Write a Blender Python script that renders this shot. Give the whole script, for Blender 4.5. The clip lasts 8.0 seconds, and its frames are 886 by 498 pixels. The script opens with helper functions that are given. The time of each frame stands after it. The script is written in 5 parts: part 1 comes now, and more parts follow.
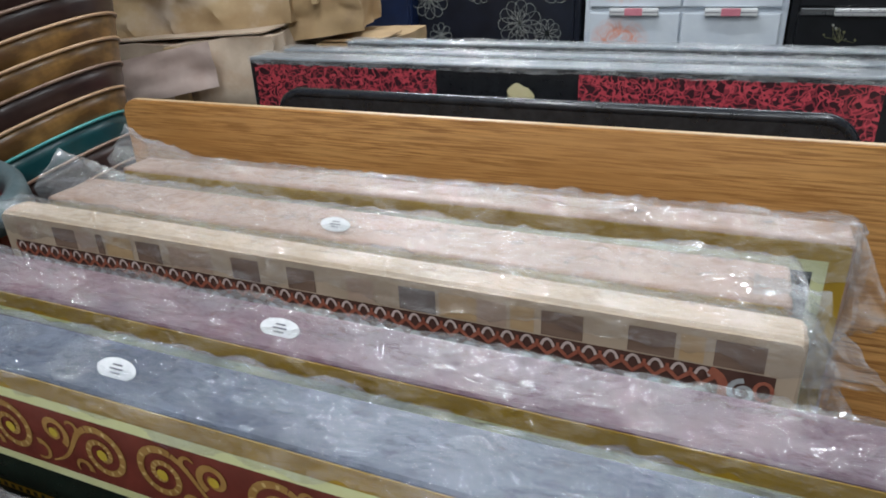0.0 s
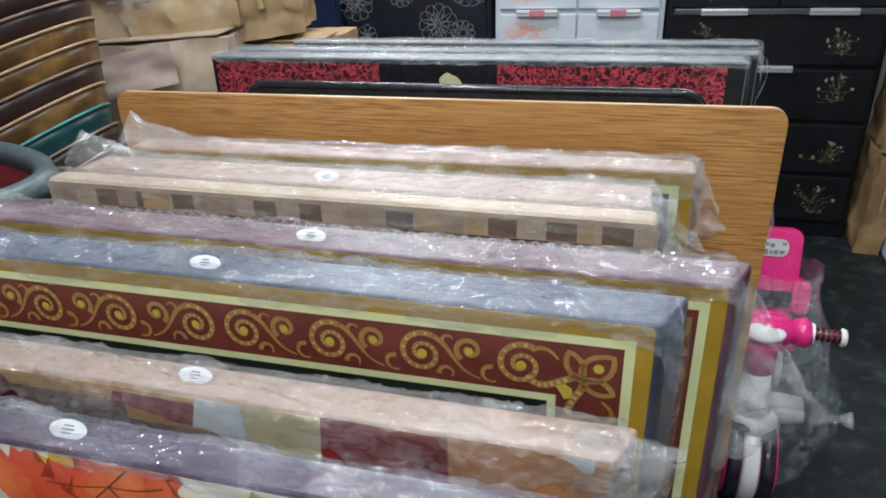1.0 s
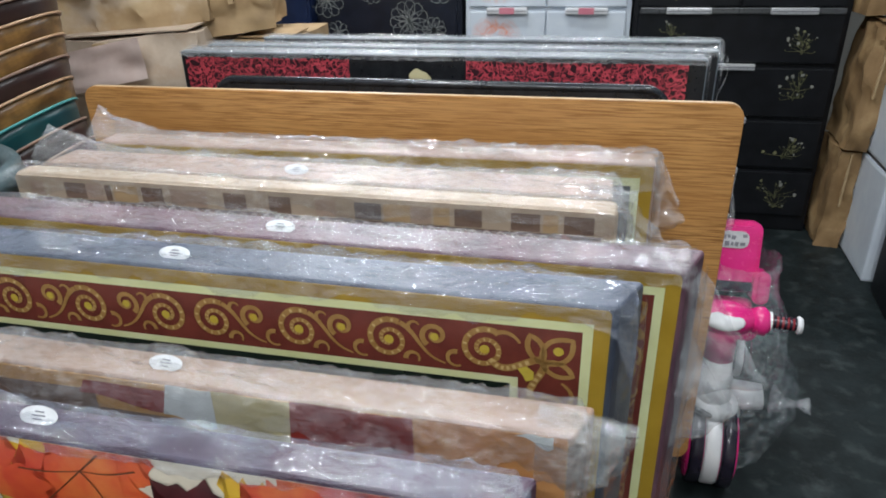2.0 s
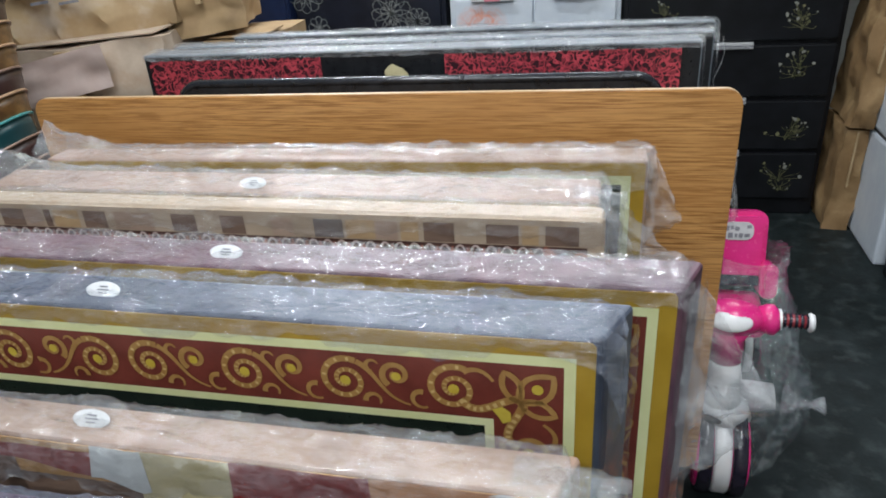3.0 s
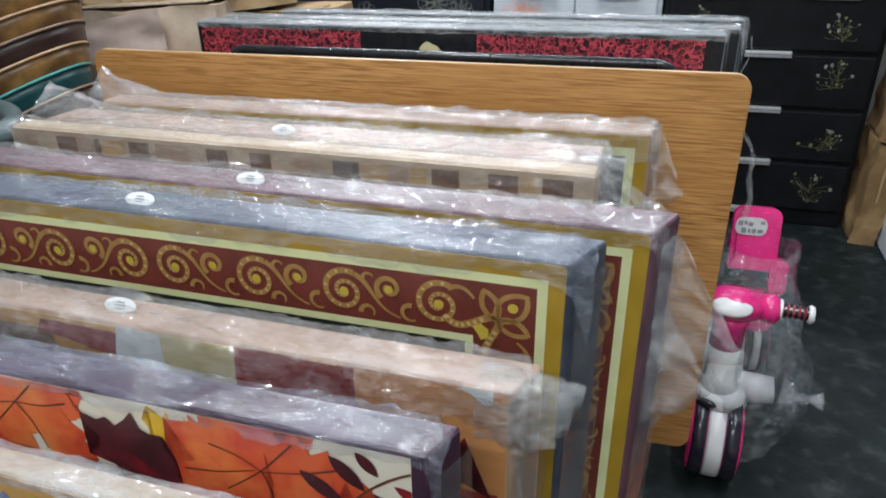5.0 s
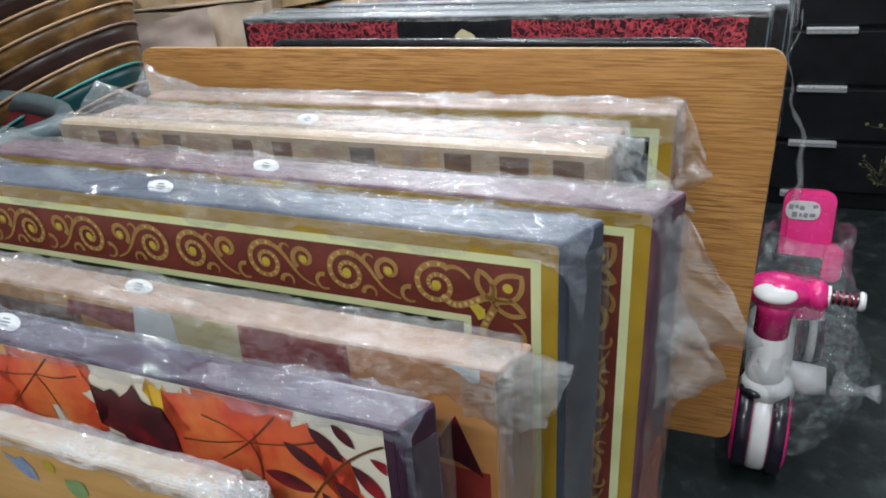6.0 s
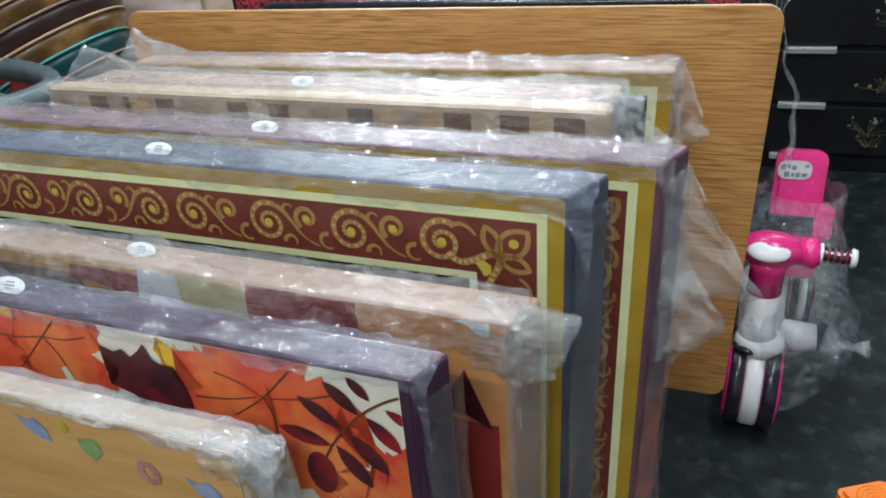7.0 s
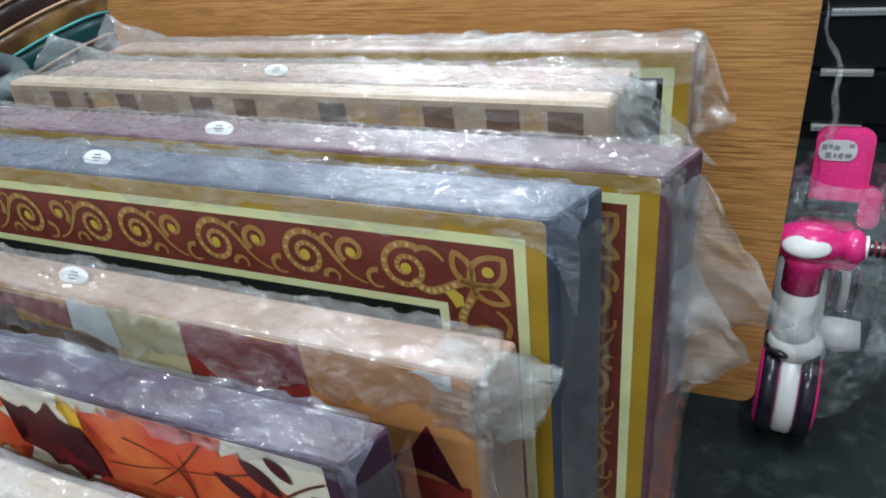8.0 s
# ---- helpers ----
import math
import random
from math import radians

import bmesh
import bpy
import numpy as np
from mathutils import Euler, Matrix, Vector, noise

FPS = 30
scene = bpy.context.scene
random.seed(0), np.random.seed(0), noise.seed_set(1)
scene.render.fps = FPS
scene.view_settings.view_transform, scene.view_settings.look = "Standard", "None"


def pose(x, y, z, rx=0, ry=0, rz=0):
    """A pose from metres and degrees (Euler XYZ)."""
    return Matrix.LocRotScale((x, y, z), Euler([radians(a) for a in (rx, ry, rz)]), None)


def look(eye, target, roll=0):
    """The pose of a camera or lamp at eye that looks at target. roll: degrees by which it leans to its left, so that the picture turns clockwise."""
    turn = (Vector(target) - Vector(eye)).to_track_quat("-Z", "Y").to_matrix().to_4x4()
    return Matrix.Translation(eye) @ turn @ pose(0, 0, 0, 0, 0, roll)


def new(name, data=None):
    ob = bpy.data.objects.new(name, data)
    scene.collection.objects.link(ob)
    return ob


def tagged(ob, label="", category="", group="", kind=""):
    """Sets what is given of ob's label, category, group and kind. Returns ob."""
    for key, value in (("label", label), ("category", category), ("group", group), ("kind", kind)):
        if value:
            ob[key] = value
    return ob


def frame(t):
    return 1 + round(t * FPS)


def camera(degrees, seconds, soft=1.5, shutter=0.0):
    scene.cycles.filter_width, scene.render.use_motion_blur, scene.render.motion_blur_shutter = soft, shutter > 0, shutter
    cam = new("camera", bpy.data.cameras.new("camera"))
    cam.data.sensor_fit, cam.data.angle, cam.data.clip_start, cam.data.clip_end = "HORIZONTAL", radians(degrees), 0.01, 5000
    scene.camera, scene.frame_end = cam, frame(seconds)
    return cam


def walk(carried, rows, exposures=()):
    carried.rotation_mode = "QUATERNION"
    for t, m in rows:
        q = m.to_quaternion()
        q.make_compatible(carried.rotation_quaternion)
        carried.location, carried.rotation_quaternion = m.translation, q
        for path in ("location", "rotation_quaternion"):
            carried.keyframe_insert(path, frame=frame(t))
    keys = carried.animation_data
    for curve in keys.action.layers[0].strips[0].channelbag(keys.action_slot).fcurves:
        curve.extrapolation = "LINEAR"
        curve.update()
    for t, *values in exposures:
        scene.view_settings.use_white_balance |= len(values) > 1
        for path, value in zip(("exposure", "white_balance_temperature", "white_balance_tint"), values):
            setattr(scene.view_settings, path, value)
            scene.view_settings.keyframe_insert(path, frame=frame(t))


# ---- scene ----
cam = camera(66.0, 8.0, soft=1.8)
PATH = [
    (0, (0.348, 0.267, 1.173), (-0.347, 1.939, 0.324), -2.4),
    (0.5, (0.368, 0.073, 1.202), (-0.191, 1.816, 0.396), -0.8),
    (1, (0.38, -0.034, 1.208), (-0.087, 1.714, 0.356), -2.0),
    (1.5, (0.392, -0.06, 1.209), (0.019, 1.706, 0.347), -0.4),
    (2.8, (0.403, 0.007, 1.2), (-0.029, 1.755, 0.33), -3.5),
    (3, (0.419, 0.052, 1.195), (0.012, 1.8, 0.312), -4.0),
    (3.5, (0.459, 0.123, 1.184), (0.022, 1.886, 0.347), -2.5),
    (4, (0.473, 0.101, 1.184), (-0.044, 1.865, 0.395), -1.2),
    (4.5, (0.452, 0.003, 1.185), (-0.063, 1.755, 0.37), -2.5),
    (4.7, (0.455, -0.039, 1.174), (-0.018, 1.708, 0.325), -0.8),
    (5.8, (0.567, -0.013, 1.138), (-0.105, 1.653, 0.259), -3.8),
    (6, (0.555, -0.021, 1.143), (-0.139, 1.635, 0.263), -4.1),
    (6.5, (0.524, -0.052, 1.14), (-0.14, 1.6, 0.23), -3.2),
    (7, (0.539, -0.035, 1.132), (-0.111, 1.595, 0.174), -4.5),
    (7.5, (0.586, 0.03, 1.117), (-0.024, 1.601, 0.041), -4.8),
    (8, (0.557, 0.101, 1.118), (-0.178, 1.654, 0.094), -7.0),
]
walk(cam, [(t, look(eye, target, roll)) for t, eye, target, roll in PATH], exposures=[(0.0, -0.04, 6500, 10), (1.0, 0.16, 6500, 10), (3.0, 0.16, 6500, 10), (6.0, 0.22, 6500, 9), (6.5, 0.23, 6430, 8), (7.5, 0.26, 6220, 6), (8.0, 0.27, 6180, 6)])

# ---- light: unseen tube lamps overhead and on the back wall, weak grey world beyond the walls ----
world = bpy.data.worlds.new("world")
scene.world = world
world.use_nodes = True
world.node_tree.nodes["Background"].inputs[0].default_value = (0.8, 0.9, 1.0, 1)
world.node_tree.nodes["Background"].inputs[1].default_value = 0.05


def tube_lamp(x, y, z, watts, yaw=0.0, tilt=0.0, length=1.2):
    data = bpy.data.lights.new("tube_light", "AREA")
    data.shape, data.size, data.size_y = "RECTANGLE", length, 0.05
    data.energy, data.color = watts, (0.915, 0.968, 1.02)
    ob = new("tube_light", data)
    ob.matrix_world = pose(x, y, z, tilt, 0, yaw)
    return ob


# unseen lamps: back-wall pair placed for the film's glare, others added to even brightness
LAMPS = [(-1.1, 3.36, 2.02, 22, 0, -60), (0.9, 3.36, 2.1, 12, 0, -60), (-0.35, 2.2, 2.62, 20, 0, 0), (-0.3, 0.7, 2.62, 22, 90, 0), (1.0, 0.6, 2.62, 22, 90, 0), (0.2, -1.2, 2.62, 40, 0, 0)]
for lamp in LAMPS:
    tube_lamp(*lamp)


# ---- materials ----
def nodes_of(name):
    m = bpy.data.materials.new(name)
    m.use_nodes = True
    t = m.node_tree
    return m, t, t.nodes["Principled BSDF"]


def mix_rgb(t, fac, a, b):
    n = t.nodes.new("ShaderNodeMix")
    n.data_type = "RGBA"
    for sock, v in ((n.inputs[0], fac), (n.inputs[6], a), (n.inputs[7], b)):
        if isinstance(v, bpy.types.NodeSocket):
            t.links.new(v, sock)
        elif isinstance(v, (int, float)):
            sock.default_value = v
        else:
            sock.default_value = (*v, 1)
    return n.outputs[2]


def coords(t, scale):
    tc = t.nodes.new("ShaderNodeTexCoord")
    mp = t.nodes.new("ShaderNodeMapping")
    mp.inputs["Scale"].default_value = scale
    t.links.new(tc.outputs["Object"], mp.inputs["Vector"])
    return mp.outputs[0]


def noise_tex(t, scale, detail=4.0, rough=0.6, warp=0.0):
    n = t.nodes.new("ShaderNodeTexNoise")
    n.inputs["Scale"].default_value = 1.0
    n.inputs["Detail"].default_value = detail
    n.inputs["Roughness"].default_value = rough
    n.inputs["Distortion"].default_value = warp
    t.links.new(coords(t, scale if isinstance(scale, tuple) else (scale,) * 3), n.inputs["Vector"])
    return n.outputs[0]


def ramp(t, value, lo, hi):
    n = t.nodes.new("ShaderNodeMapRange")
    n.inputs["From Min"].default_value, n.inputs["From Max"].default_value = lo, hi
    t.links.new(value, n.inputs["Value"])
    return n.outputs[0]


def bumped(t, bsdf, height, strength, distance=0.002):
    b = t.nodes.new("ShaderNodeBump")
    b.inputs["Strength"].default_value, b.inputs["Distance"].default_value = strength, distance
    t.links.new(height, b.inputs["Height"])
    t.links.new(b.outputs[0], bsdf.inputs["Normal"])


def surface(name, a, b, scale=20.0, lo=0.35, hi=0.65, rough=0.5, bump=0.1, fine=120.0, coat=0.0, metal=0.0, third=None, third_scale=3.0, spec=0.5):
    """A mottled surface: two tones by noise, a fine grain in relief and gloss, an optional large-scale stain tone."""
    m, t, p = nodes_of(name)
    c = mix_rgb(t, ramp(t, noise_tex(t, scale), lo, hi), a, b)
    if third:
        c = mix_rgb(t, ramp(t, noise_tex(t, third_scale, 5), 0.52, 0.72), c, third)
    t.links.new(c, p.inputs["Base Color"])
    grain = noise_tex(t, fine, 3)
    r = t.nodes.new("ShaderNodeMapRange")
    r.inputs["To Min"].default_value, r.inputs["To Max"].default_value = max(0.03, rough - 0.1), min(1, rough + 0.1)
    t.links.new(grain, r.inputs["Value"])
    t.links.new(r.outputs[0], p.inputs["Roughness"])
    p.inputs["Metallic"].default_value = metal
    p.inputs["Specular IOR Level"].default_value = spec
    p.inputs["Coat Weight"].default_value = coat
    p.inputs["Coat Roughness"].default_value = 0.12
    if bump:
        bumped(t, p, grain, bump)
    return m


def bamboo_material():
    m, t, p = nodes_of("bamboo_laminate")
    streak = noise_tex(t, (11, 60, 300), 4, 0.62)
    long = noise_tex(t, (3.2, 30, 110), 3, 0.5)
    broad = noise_tex(t, (3.0, 10, 12), 4, 0.6)
    c = mix_rgb(t, ramp(t, streak, 0.41, 0.59), (0.27, 0.115, 0.030), (0.60, 0.31, 0.10))
    c = mix_rgb(t, ramp(t, long, 0.48, 0.72), c, (0.60, 0.32, 0.11))
    c = mix_rgb(t, ramp(t, broad, 0.40, 0.80), c, (0.44, 0.205, 0.058))
    t.links.new(c, p.inputs["Base Color"])
    p.inputs["Roughness"].default_value = 0.42
    bumped(t, p, streak, 0.08)
    return m


def film_material(name, haze=0.10, tint=(0.985, 0.988, 0.99), crease=0.6, milk=(0.78, 0.82, 0.87), size=1.0):
    """Clear polythene: mostly see-through, with a glossy skin, fine creases and a little milky haze."""
    m, t, p = nodes_of(name)
    t.nodes.remove(p)
    out = t.nodes["Material Output"]
    clear = t.nodes.new("ShaderNodeBsdfTransparent")
    clear.inputs[0].default_value = (*tint, 1)
    gloss = t.nodes.new("ShaderNodeBsdfGlossy")
    gloss.inputs["Roughness"].default_value = 0.065
    milky = t.nodes.new("ShaderNodeBsdfDiffuse")
    milky.inputs[0].default_value = (*milk, 1)
    def math_node(op, a, b):
        n = t.nodes.new("ShaderNodeMath")
        n.operation = op
        for sock, v in ((n.inputs[0], a), (n.inputs[1], b)):
            if isinstance(v, (int, float)):
                sock.default_value = v
            else:
                t.links.new(v, sock)
        return n.outputs[0]

    def vec(op, a, b, scale=None):
        n = t.nodes.new("ShaderNodeVectorMath")
        n.operation = op
        for sock, v in ((n.inputs[0], a), (n.inputs[1], b)):
            if isinstance(v, tuple):
                sock.default_value = v
            elif v is not None:
                t.links.new(v, sock)
        if scale is not None:
            if isinstance(scale, float):
                n.inputs[3].default_value = scale
            else:
                t.links.new(scale, n.inputs[3])
        return n.outputs[0]

    def cells(scale, feature, warp):
        wob = t.nodes.new("ShaderNodeTexNoise")
        wob.inputs["Scale"].default_value, wob.inputs["Detail"].default_value = 30.0, 2.0
        t.links.new(coords(t, (1, 1, 1)), wob.inputs["Vector"])
        v = t.nodes.new("ShaderNodeTexVoronoi")
        v.feature = feature
        v.inputs["Scale"].default_value = 1.0
        t.links.new(vec("ADD", coords(t, tuple(c * size for c in scale)), vec("SCALE", wob.outputs["Color"], None, warp)), v.inputs["Vector"])
        return v

    # flat facets between creases, two sizes, stronger in crumpled patches
    geo = t.nodes.new("ShaderNodeNewGeometry")
    where = ramp(t, noise_tex(t, (7, 14, 14), 3, 0.5), 0.30, 0.56)
    n_big = vec("SCALE", vec("SUBTRACT", cells((26, 60, 60), "F1", 1.3).outputs["Color"], (0.5, 0.5, 0.5)), None, 0.62 * crease)
    n_small = vec("SCALE", vec("SUBTRACT", cells((62, 240, 240), "F1", 2.4).outputs["Color"], (0.5, 0.5, 0.5)), None, math_node("MULTIPLY", where, 1.15 * crease))
    facet = vec("NORMALIZE", vec("ADD", vec("ADD", geo.outputs["Normal"], n_big), n_small), None)
    bump = t.nodes.new("ShaderNodeBump")
    bump.inputs["Strength"].default_value, bump.inputs["Distance"].default_value = 0.6 * crease, 0.004
    t.links.new(noise_tex(t, (16, 90, 90), 4, 0.6, 1.6), bump.inputs["Height"])
    t.links.new(facet, bump.inputs["Normal"])
    t.links.new(bump.outputs[0], gloss.inputs["Normal"])
    t.links.new(bump.outputs[0], milky.inputs["Normal"])
    line_a = ramp(t, cells((20, 55, 55), "DISTANCE_TO_EDGE", 1.5).outputs["Distance"], 0.045, 0.0)
    line_b = ramp(t, cells((60, 120, 120), "DISTANCE_TO_EDGE", 2.0).outputs["Distance"], 0.05, 0.0)
    lines = math_node("ADD", math_node("MULTIPLY", line_a, 0.07), math_node("MULTIPLY", math_node("MULTIPLY", line_b, where), 0.13))
    fres = t.nodes.new("ShaderNodeFresnel")
    fres.inputs["IOR"].default_value = 1.5
    gain = t.nodes.new("ShaderNodeMath")
    gain.operation, gain.inputs[1].default_value, gain.inputs[2].default_value = "MULTIPLY_ADD", 1.0, 0.075
    gain.use_clamp = True
    t.links.new(fres.outputs[0], gain.inputs[0])
    cap = t.nodes.new("ShaderNodeMath")
    cap.operation, cap.inputs[1].default_value = "MINIMUM", 0.205
    t.links.new(gain.outputs[0], cap.inputs[0])
    a = t.nodes.new("ShaderNodeMixShader")
    hz = t.nodes.new("ShaderNodeMapRange")
    hz.inputs["From Min"].default_value, hz.inputs["From Max"].default_value = 0.3, 0.75
    hz.inputs["To Min"].default_value, hz.inputs["To Max"].default_value = haze * 0.35, haze * 1.9
    t.links.new(noise_tex(t, (12, 30, 30), 5, 0.65, 0.8), hz.inputs["Value"])
    t.links.new(math_node("ADD", hz.outputs[0], math_node("MULTIPLY", lines, min(1.0, 0.5 + 3 * haze))), a.inputs[0])
    t.links.new(clear.outputs[0], a.inputs[1])
    t.links.new(milky.outputs[0], a.inputs[2])
    b = t.nodes.new("ShaderNodeMixShader")
    t.links.new(cap.outputs[0], b.inputs[0])
    t.links.new(a.outputs[0], b.inputs[1])
    t.links.new(gloss.outputs[0], b.inputs[2])
    t.links.new(b.outputs[0], out.inputs["Surface"])
    return m


def scribble_material():
    """Dark laminate printed all over with two layers of tangled red lines."""
    m, t, p = nodes_of("red_tangle_print")

    def layer(scale, warp_scale, amount, width):
        v = t.nodes.new("ShaderNodeTexVoronoi")
        v.feature = "DISTANCE_TO_EDGE"
        v.inputs["Scale"].default_value = 1.0
        n = t.nodes.new("ShaderNodeTexNoise")
        n.inputs["Scale"].default_value = warp_scale
        t.links.new(coords(t, (1, 1, 1)), n.inputs["Vector"])
        sc = t.nodes.new("ShaderNodeVectorMath")
        sc.operation = "SCALE"
        sc.inputs[3].default_value = amount
        t.links.new(n.outputs["Color"], sc.inputs[0])
        add = t.nodes.new("ShaderNodeVectorMath")
        add.operation = "ADD"
        t.links.new(coords(t, scale), add.inputs[0])
        t.links.new(sc.outputs[0], add.inputs[1])
        t.links.new(add.outputs[0], v.inputs["Vector"])
        return ramp(t, v.outputs["Distance"], width * 1.6, width)

    tone = mix_rgb(t, ramp(t, noise_tex(t, 25.0), 0.3, 0.7), (0.62, 0.085, 0.11), (0.44, 0.05, 0.07))
    c = mix_rgb(t, layer((50, 50, 50), 22.0, 3.2, 0.055), (0.040, 0.013, 0.018), (0.26, 0.035, 0.05))
    c = mix_rgb(t, layer((38, 38, 46), 30.0, 3.6, 0.050), c, tone)
    t.links.new(c, p.inputs["Base Color"])
    p.inputs["Roughness"].default_value = 0.3
    return m


def petal_material():
    """White plastic with a soft salmon watercolour bloom that fades from the middle of the print."""
    m, t, p = nodes_of("salmon_watercolour_print")
    tc = t.nodes.new("ShaderNodeTexCoord")
    mp = t.nodes.new("ShaderNodeMapping")
    mp.inputs["Location"].default_value = (-0.9, 0.0, -1.0)
    mp.inputs["Scale"].default_value = (2.0, 0.0, 2.0)
    t.links.new(tc.outputs["Generated"], mp.inputs["Vector"])
    g = t.nodes.new("ShaderNodeTexGradient")
    g.gradient_type = "SPHERICAL"
    t.links.new(mp.outputs[0], g.inputs[0])
    blot = t.nodes.new("ShaderNodeMath")
    blot.operation = "MULTIPLY"
    t.links.new(ramp(t, g.outputs["Fac"], 0.02, 0.55), blot.inputs[0])
    t.links.new(ramp(t, noise_tex(t, 26.0, 5, 0.6, 1.5), 0.30, 0.62), blot.inputs[1])
    c = mix_rgb(t, blot.outputs[0], (0.64, 0.70, 0.77), (0.78, 0.36, 0.27))
    t.links.new(c, p.inputs["Base Color"])
    p.inputs["Roughness"].default_value = 0.35
    return m


def leaf_tone(name, a, b, c, scale=16.0):
    m, t, p = nodes_of(name)
    x = mix_rgb(t, ramp(t, noise_tex(t, scale, 3), 0.38, 0.62), a, b)
    x = mix_rgb(t, ramp(t, noise_tex(t, scale * 0.6, 4), 0.50, 0.66), x, c)
    t.links.new(x, p.inputs["Base Color"])
    p.inputs["Roughness"].default_value = 0.35
    return m


M = {}
M["bamboo"] = bamboo_material()
M["film"] = film_material("clear_polythene", 0.055, crease=1.0, size=1.3)
M["film_loose"] = film_material("loose_polythene", 0.10, crease=0.8, size=1.35)
M["film_thick"] = film_material("milky_polythene", 0.22, crease=0.35)
M["film_thin"] = film_material("thin_polythene", 0.04, crease=0.7)
M["film_toy"] = film_material("toy_bag_polythene", 0.09, crease=1.0, size=0.5, milk=(0.48, 0.60, 0.66))
# blue milk tint carries the lamps' cool reflection on the film
M["film_cool_sheen"] = film_material("cool_sheen_polythene", 0.065, crease=1.0, size=1.5, milk=(0.58, 0.68, 0.92))
M["film_flap"] = film_material("hanging_polythene", 0.17, crease=0.22, size=0.35)
M["film_end"] = film_material("crumpled_polythene_end", 0.12, crease=0.9, size=0.8, milk=(0.76, 0.82, 0.84))
M["film_side"] = film_material("smooth_side_polythene", 0.045, crease=0.25, size=0.35)
M["floor"] = surface("worn_green_concrete", (0.0056, 0.0098, 0.0102), (0.0138, 0.0215, 0.0228), 13, rough=0.58, bump=0.2, fine=60, third=(0.044, 0.056, 0.056), third_scale=15, spec=0.3)
M["wall"] = surface("painted_plaster", (0.50, 0.50, 0.47), (0.60, 0.60, 0.57), 4, rough=0.8, bump=0.1)
M["ceiling"] = surface("white_ceiling_paint", (0.70, 0.70, 0.68), (0.78, 0.78, 0.76), 3, rough=0.9, bump=0.05)
M["mustard"] = surface("mustard_print", (0.34, 0.205, 0.016), (0.42, 0.265, 0.028), 14, rough=0.36, bump=0.03)
M["lime"] = surface("pale_lime_print", (0.64, 0.66, 0.33), (0.71, 0.73, 0.42), 18, rough=0.36, bump=0.02)
M["maroon"] = surface("maroon_print", (0.13, 0.026, 0.019), (0.185, 0.040, 0.028), 22, rough=0.34, bump=0.02)
M["darkgreen"] = surface("blackish_green_print", (0.006, 0.012, 0.009), (0.012, 0.022, 0.016), 22, rough=0.3, bump=0.02)
M["gold"] = surface("dull_gold_print", (0.30, 0.16, 0.045), (0.38, 0.22, 0.07), 60, rough=0.35, bump=0.02)
M["goldlight"] = surface("bright_gold_print", (0.50, 0.34, 0.13), (0.58, 0.42, 0.18), 60, rough=0.35, bump=0.02)
M["yellow"] = surface("yellow_print", (0.48, 0.34, 0.035), (0.54, 0.42, 0.06), 60, rough=0.35, bump=0.02)
M["slate"] = surface("slate_blue_edge", (0.042, 0.052, 0.076), (0.075, 0.088, 0.118), 18, rough=0.4, bump=0.05)
M["mauve"] = surface("mauve_edge", (0.095, 0.048, 0.070), (0.155, 0.076, 0.098), 12, rough=0.4, bump=0.05)
M["plum"] = surface("plum_edge", (0.036, 0.014, 0.030), (0.062, 0.026, 0.050), 14, rough=0.32, bump=0.05)
M["peach"] = surface("peach_edge", (0.31, 0.205, 0.15), (0.39, 0.265, 0.20), 12, rough=0.45, bump=0.05)
M["cream"] = surface("cream_edge", (0.43, 0.335, 0.24), (0.51, 0.405, 0.30), 10, rough=0.5, bump=0.05)
M["tan"] = surface("tan_wood_print", (0.52, 0.28, 0.09), (0.62, 0.37, 0.14), (6, 6, 40), rough=0.42, bump=0.04)
M["brown"] = surface("brown_block_print", (0.165, 0.105, 0.075), (0.25, 0.170, 0.125), (10, 10, 60), rough=0.4, bump=0.03)
M["taupe"] = surface("taupe_block_print", (0.38, 0.27, 0.20), (0.46, 0.34, 0.26), (10, 10, 60), rough=0.4, bump=0.03)
M["slatebrown"] = surface("greyish_block_print", (0.17, 0.145, 0.13), (0.25, 0.21, 0.19), (10, 10, 60), rough=0.4, bump=0.03)
M["zigzag"] = surface("brick_red_print", (0.30, 0.09, 0.055), (0.38, 0.13, 0.08), 40, rough=0.4, bump=0)
M["ovalgrey"] = surface("grey_blue_print", (0.30, 0.32, 0.33), (0.42, 0.44, 0.44), 60, rough=0.4, bump=0)
M["umber"] = surface("umber_print", (0.075, 0.035, 0.028), (0.11, 0.055, 0.042), 30, rough=0.4, bump=0.02)
M["arch"] = surface("pinkish_white_print", (0.48, 0.38, 0.34), (0.60, 0.50, 0.46), 60, rough=0.4, bump=0)
M["ochre"] = surface("ochre_block_print", (0.44, 0.29, 0.15), (0.52, 0.37, 0.21), (10, 10, 60), rough=0.4, bump=0.03)
M["rust"] = surface("rust_print", (0.50, 0.21, 0.07), (0.60, 0.29, 0.11), (5, 5, 30), rough=0.38, bump=0.03)
M["redbrown"] = surface("red_brown_print", (0.24, 0.028, 0.022), (0.32, 0.045, 0.035), 14, rough=0.34, bump=0.03)
M["khaki"] = surface("khaki_print", (0.58, 0.51, 0.28), (0.66, 0.59, 0.36), 14, rough=0.4, bump=0.03)
M["paleblue"] = surface("pale_grey_print", (0.64, 0.69, 0.70), (0.72, 0.76, 0.76), 14, rough=0.4, bump=0.03)
M["ivory"] = surface("ivory_print", (0.66, 0.60, 0.48), (0.74, 0.69, 0.58), 10, rough=0.36, bump=0.02)
M["orangeleaf"] = leaf_tone("orange_leaf_print", (0.66, 0.11, 0.032), (0.56, 0.050, 0.028), (0.72, 0.22, 0.06))
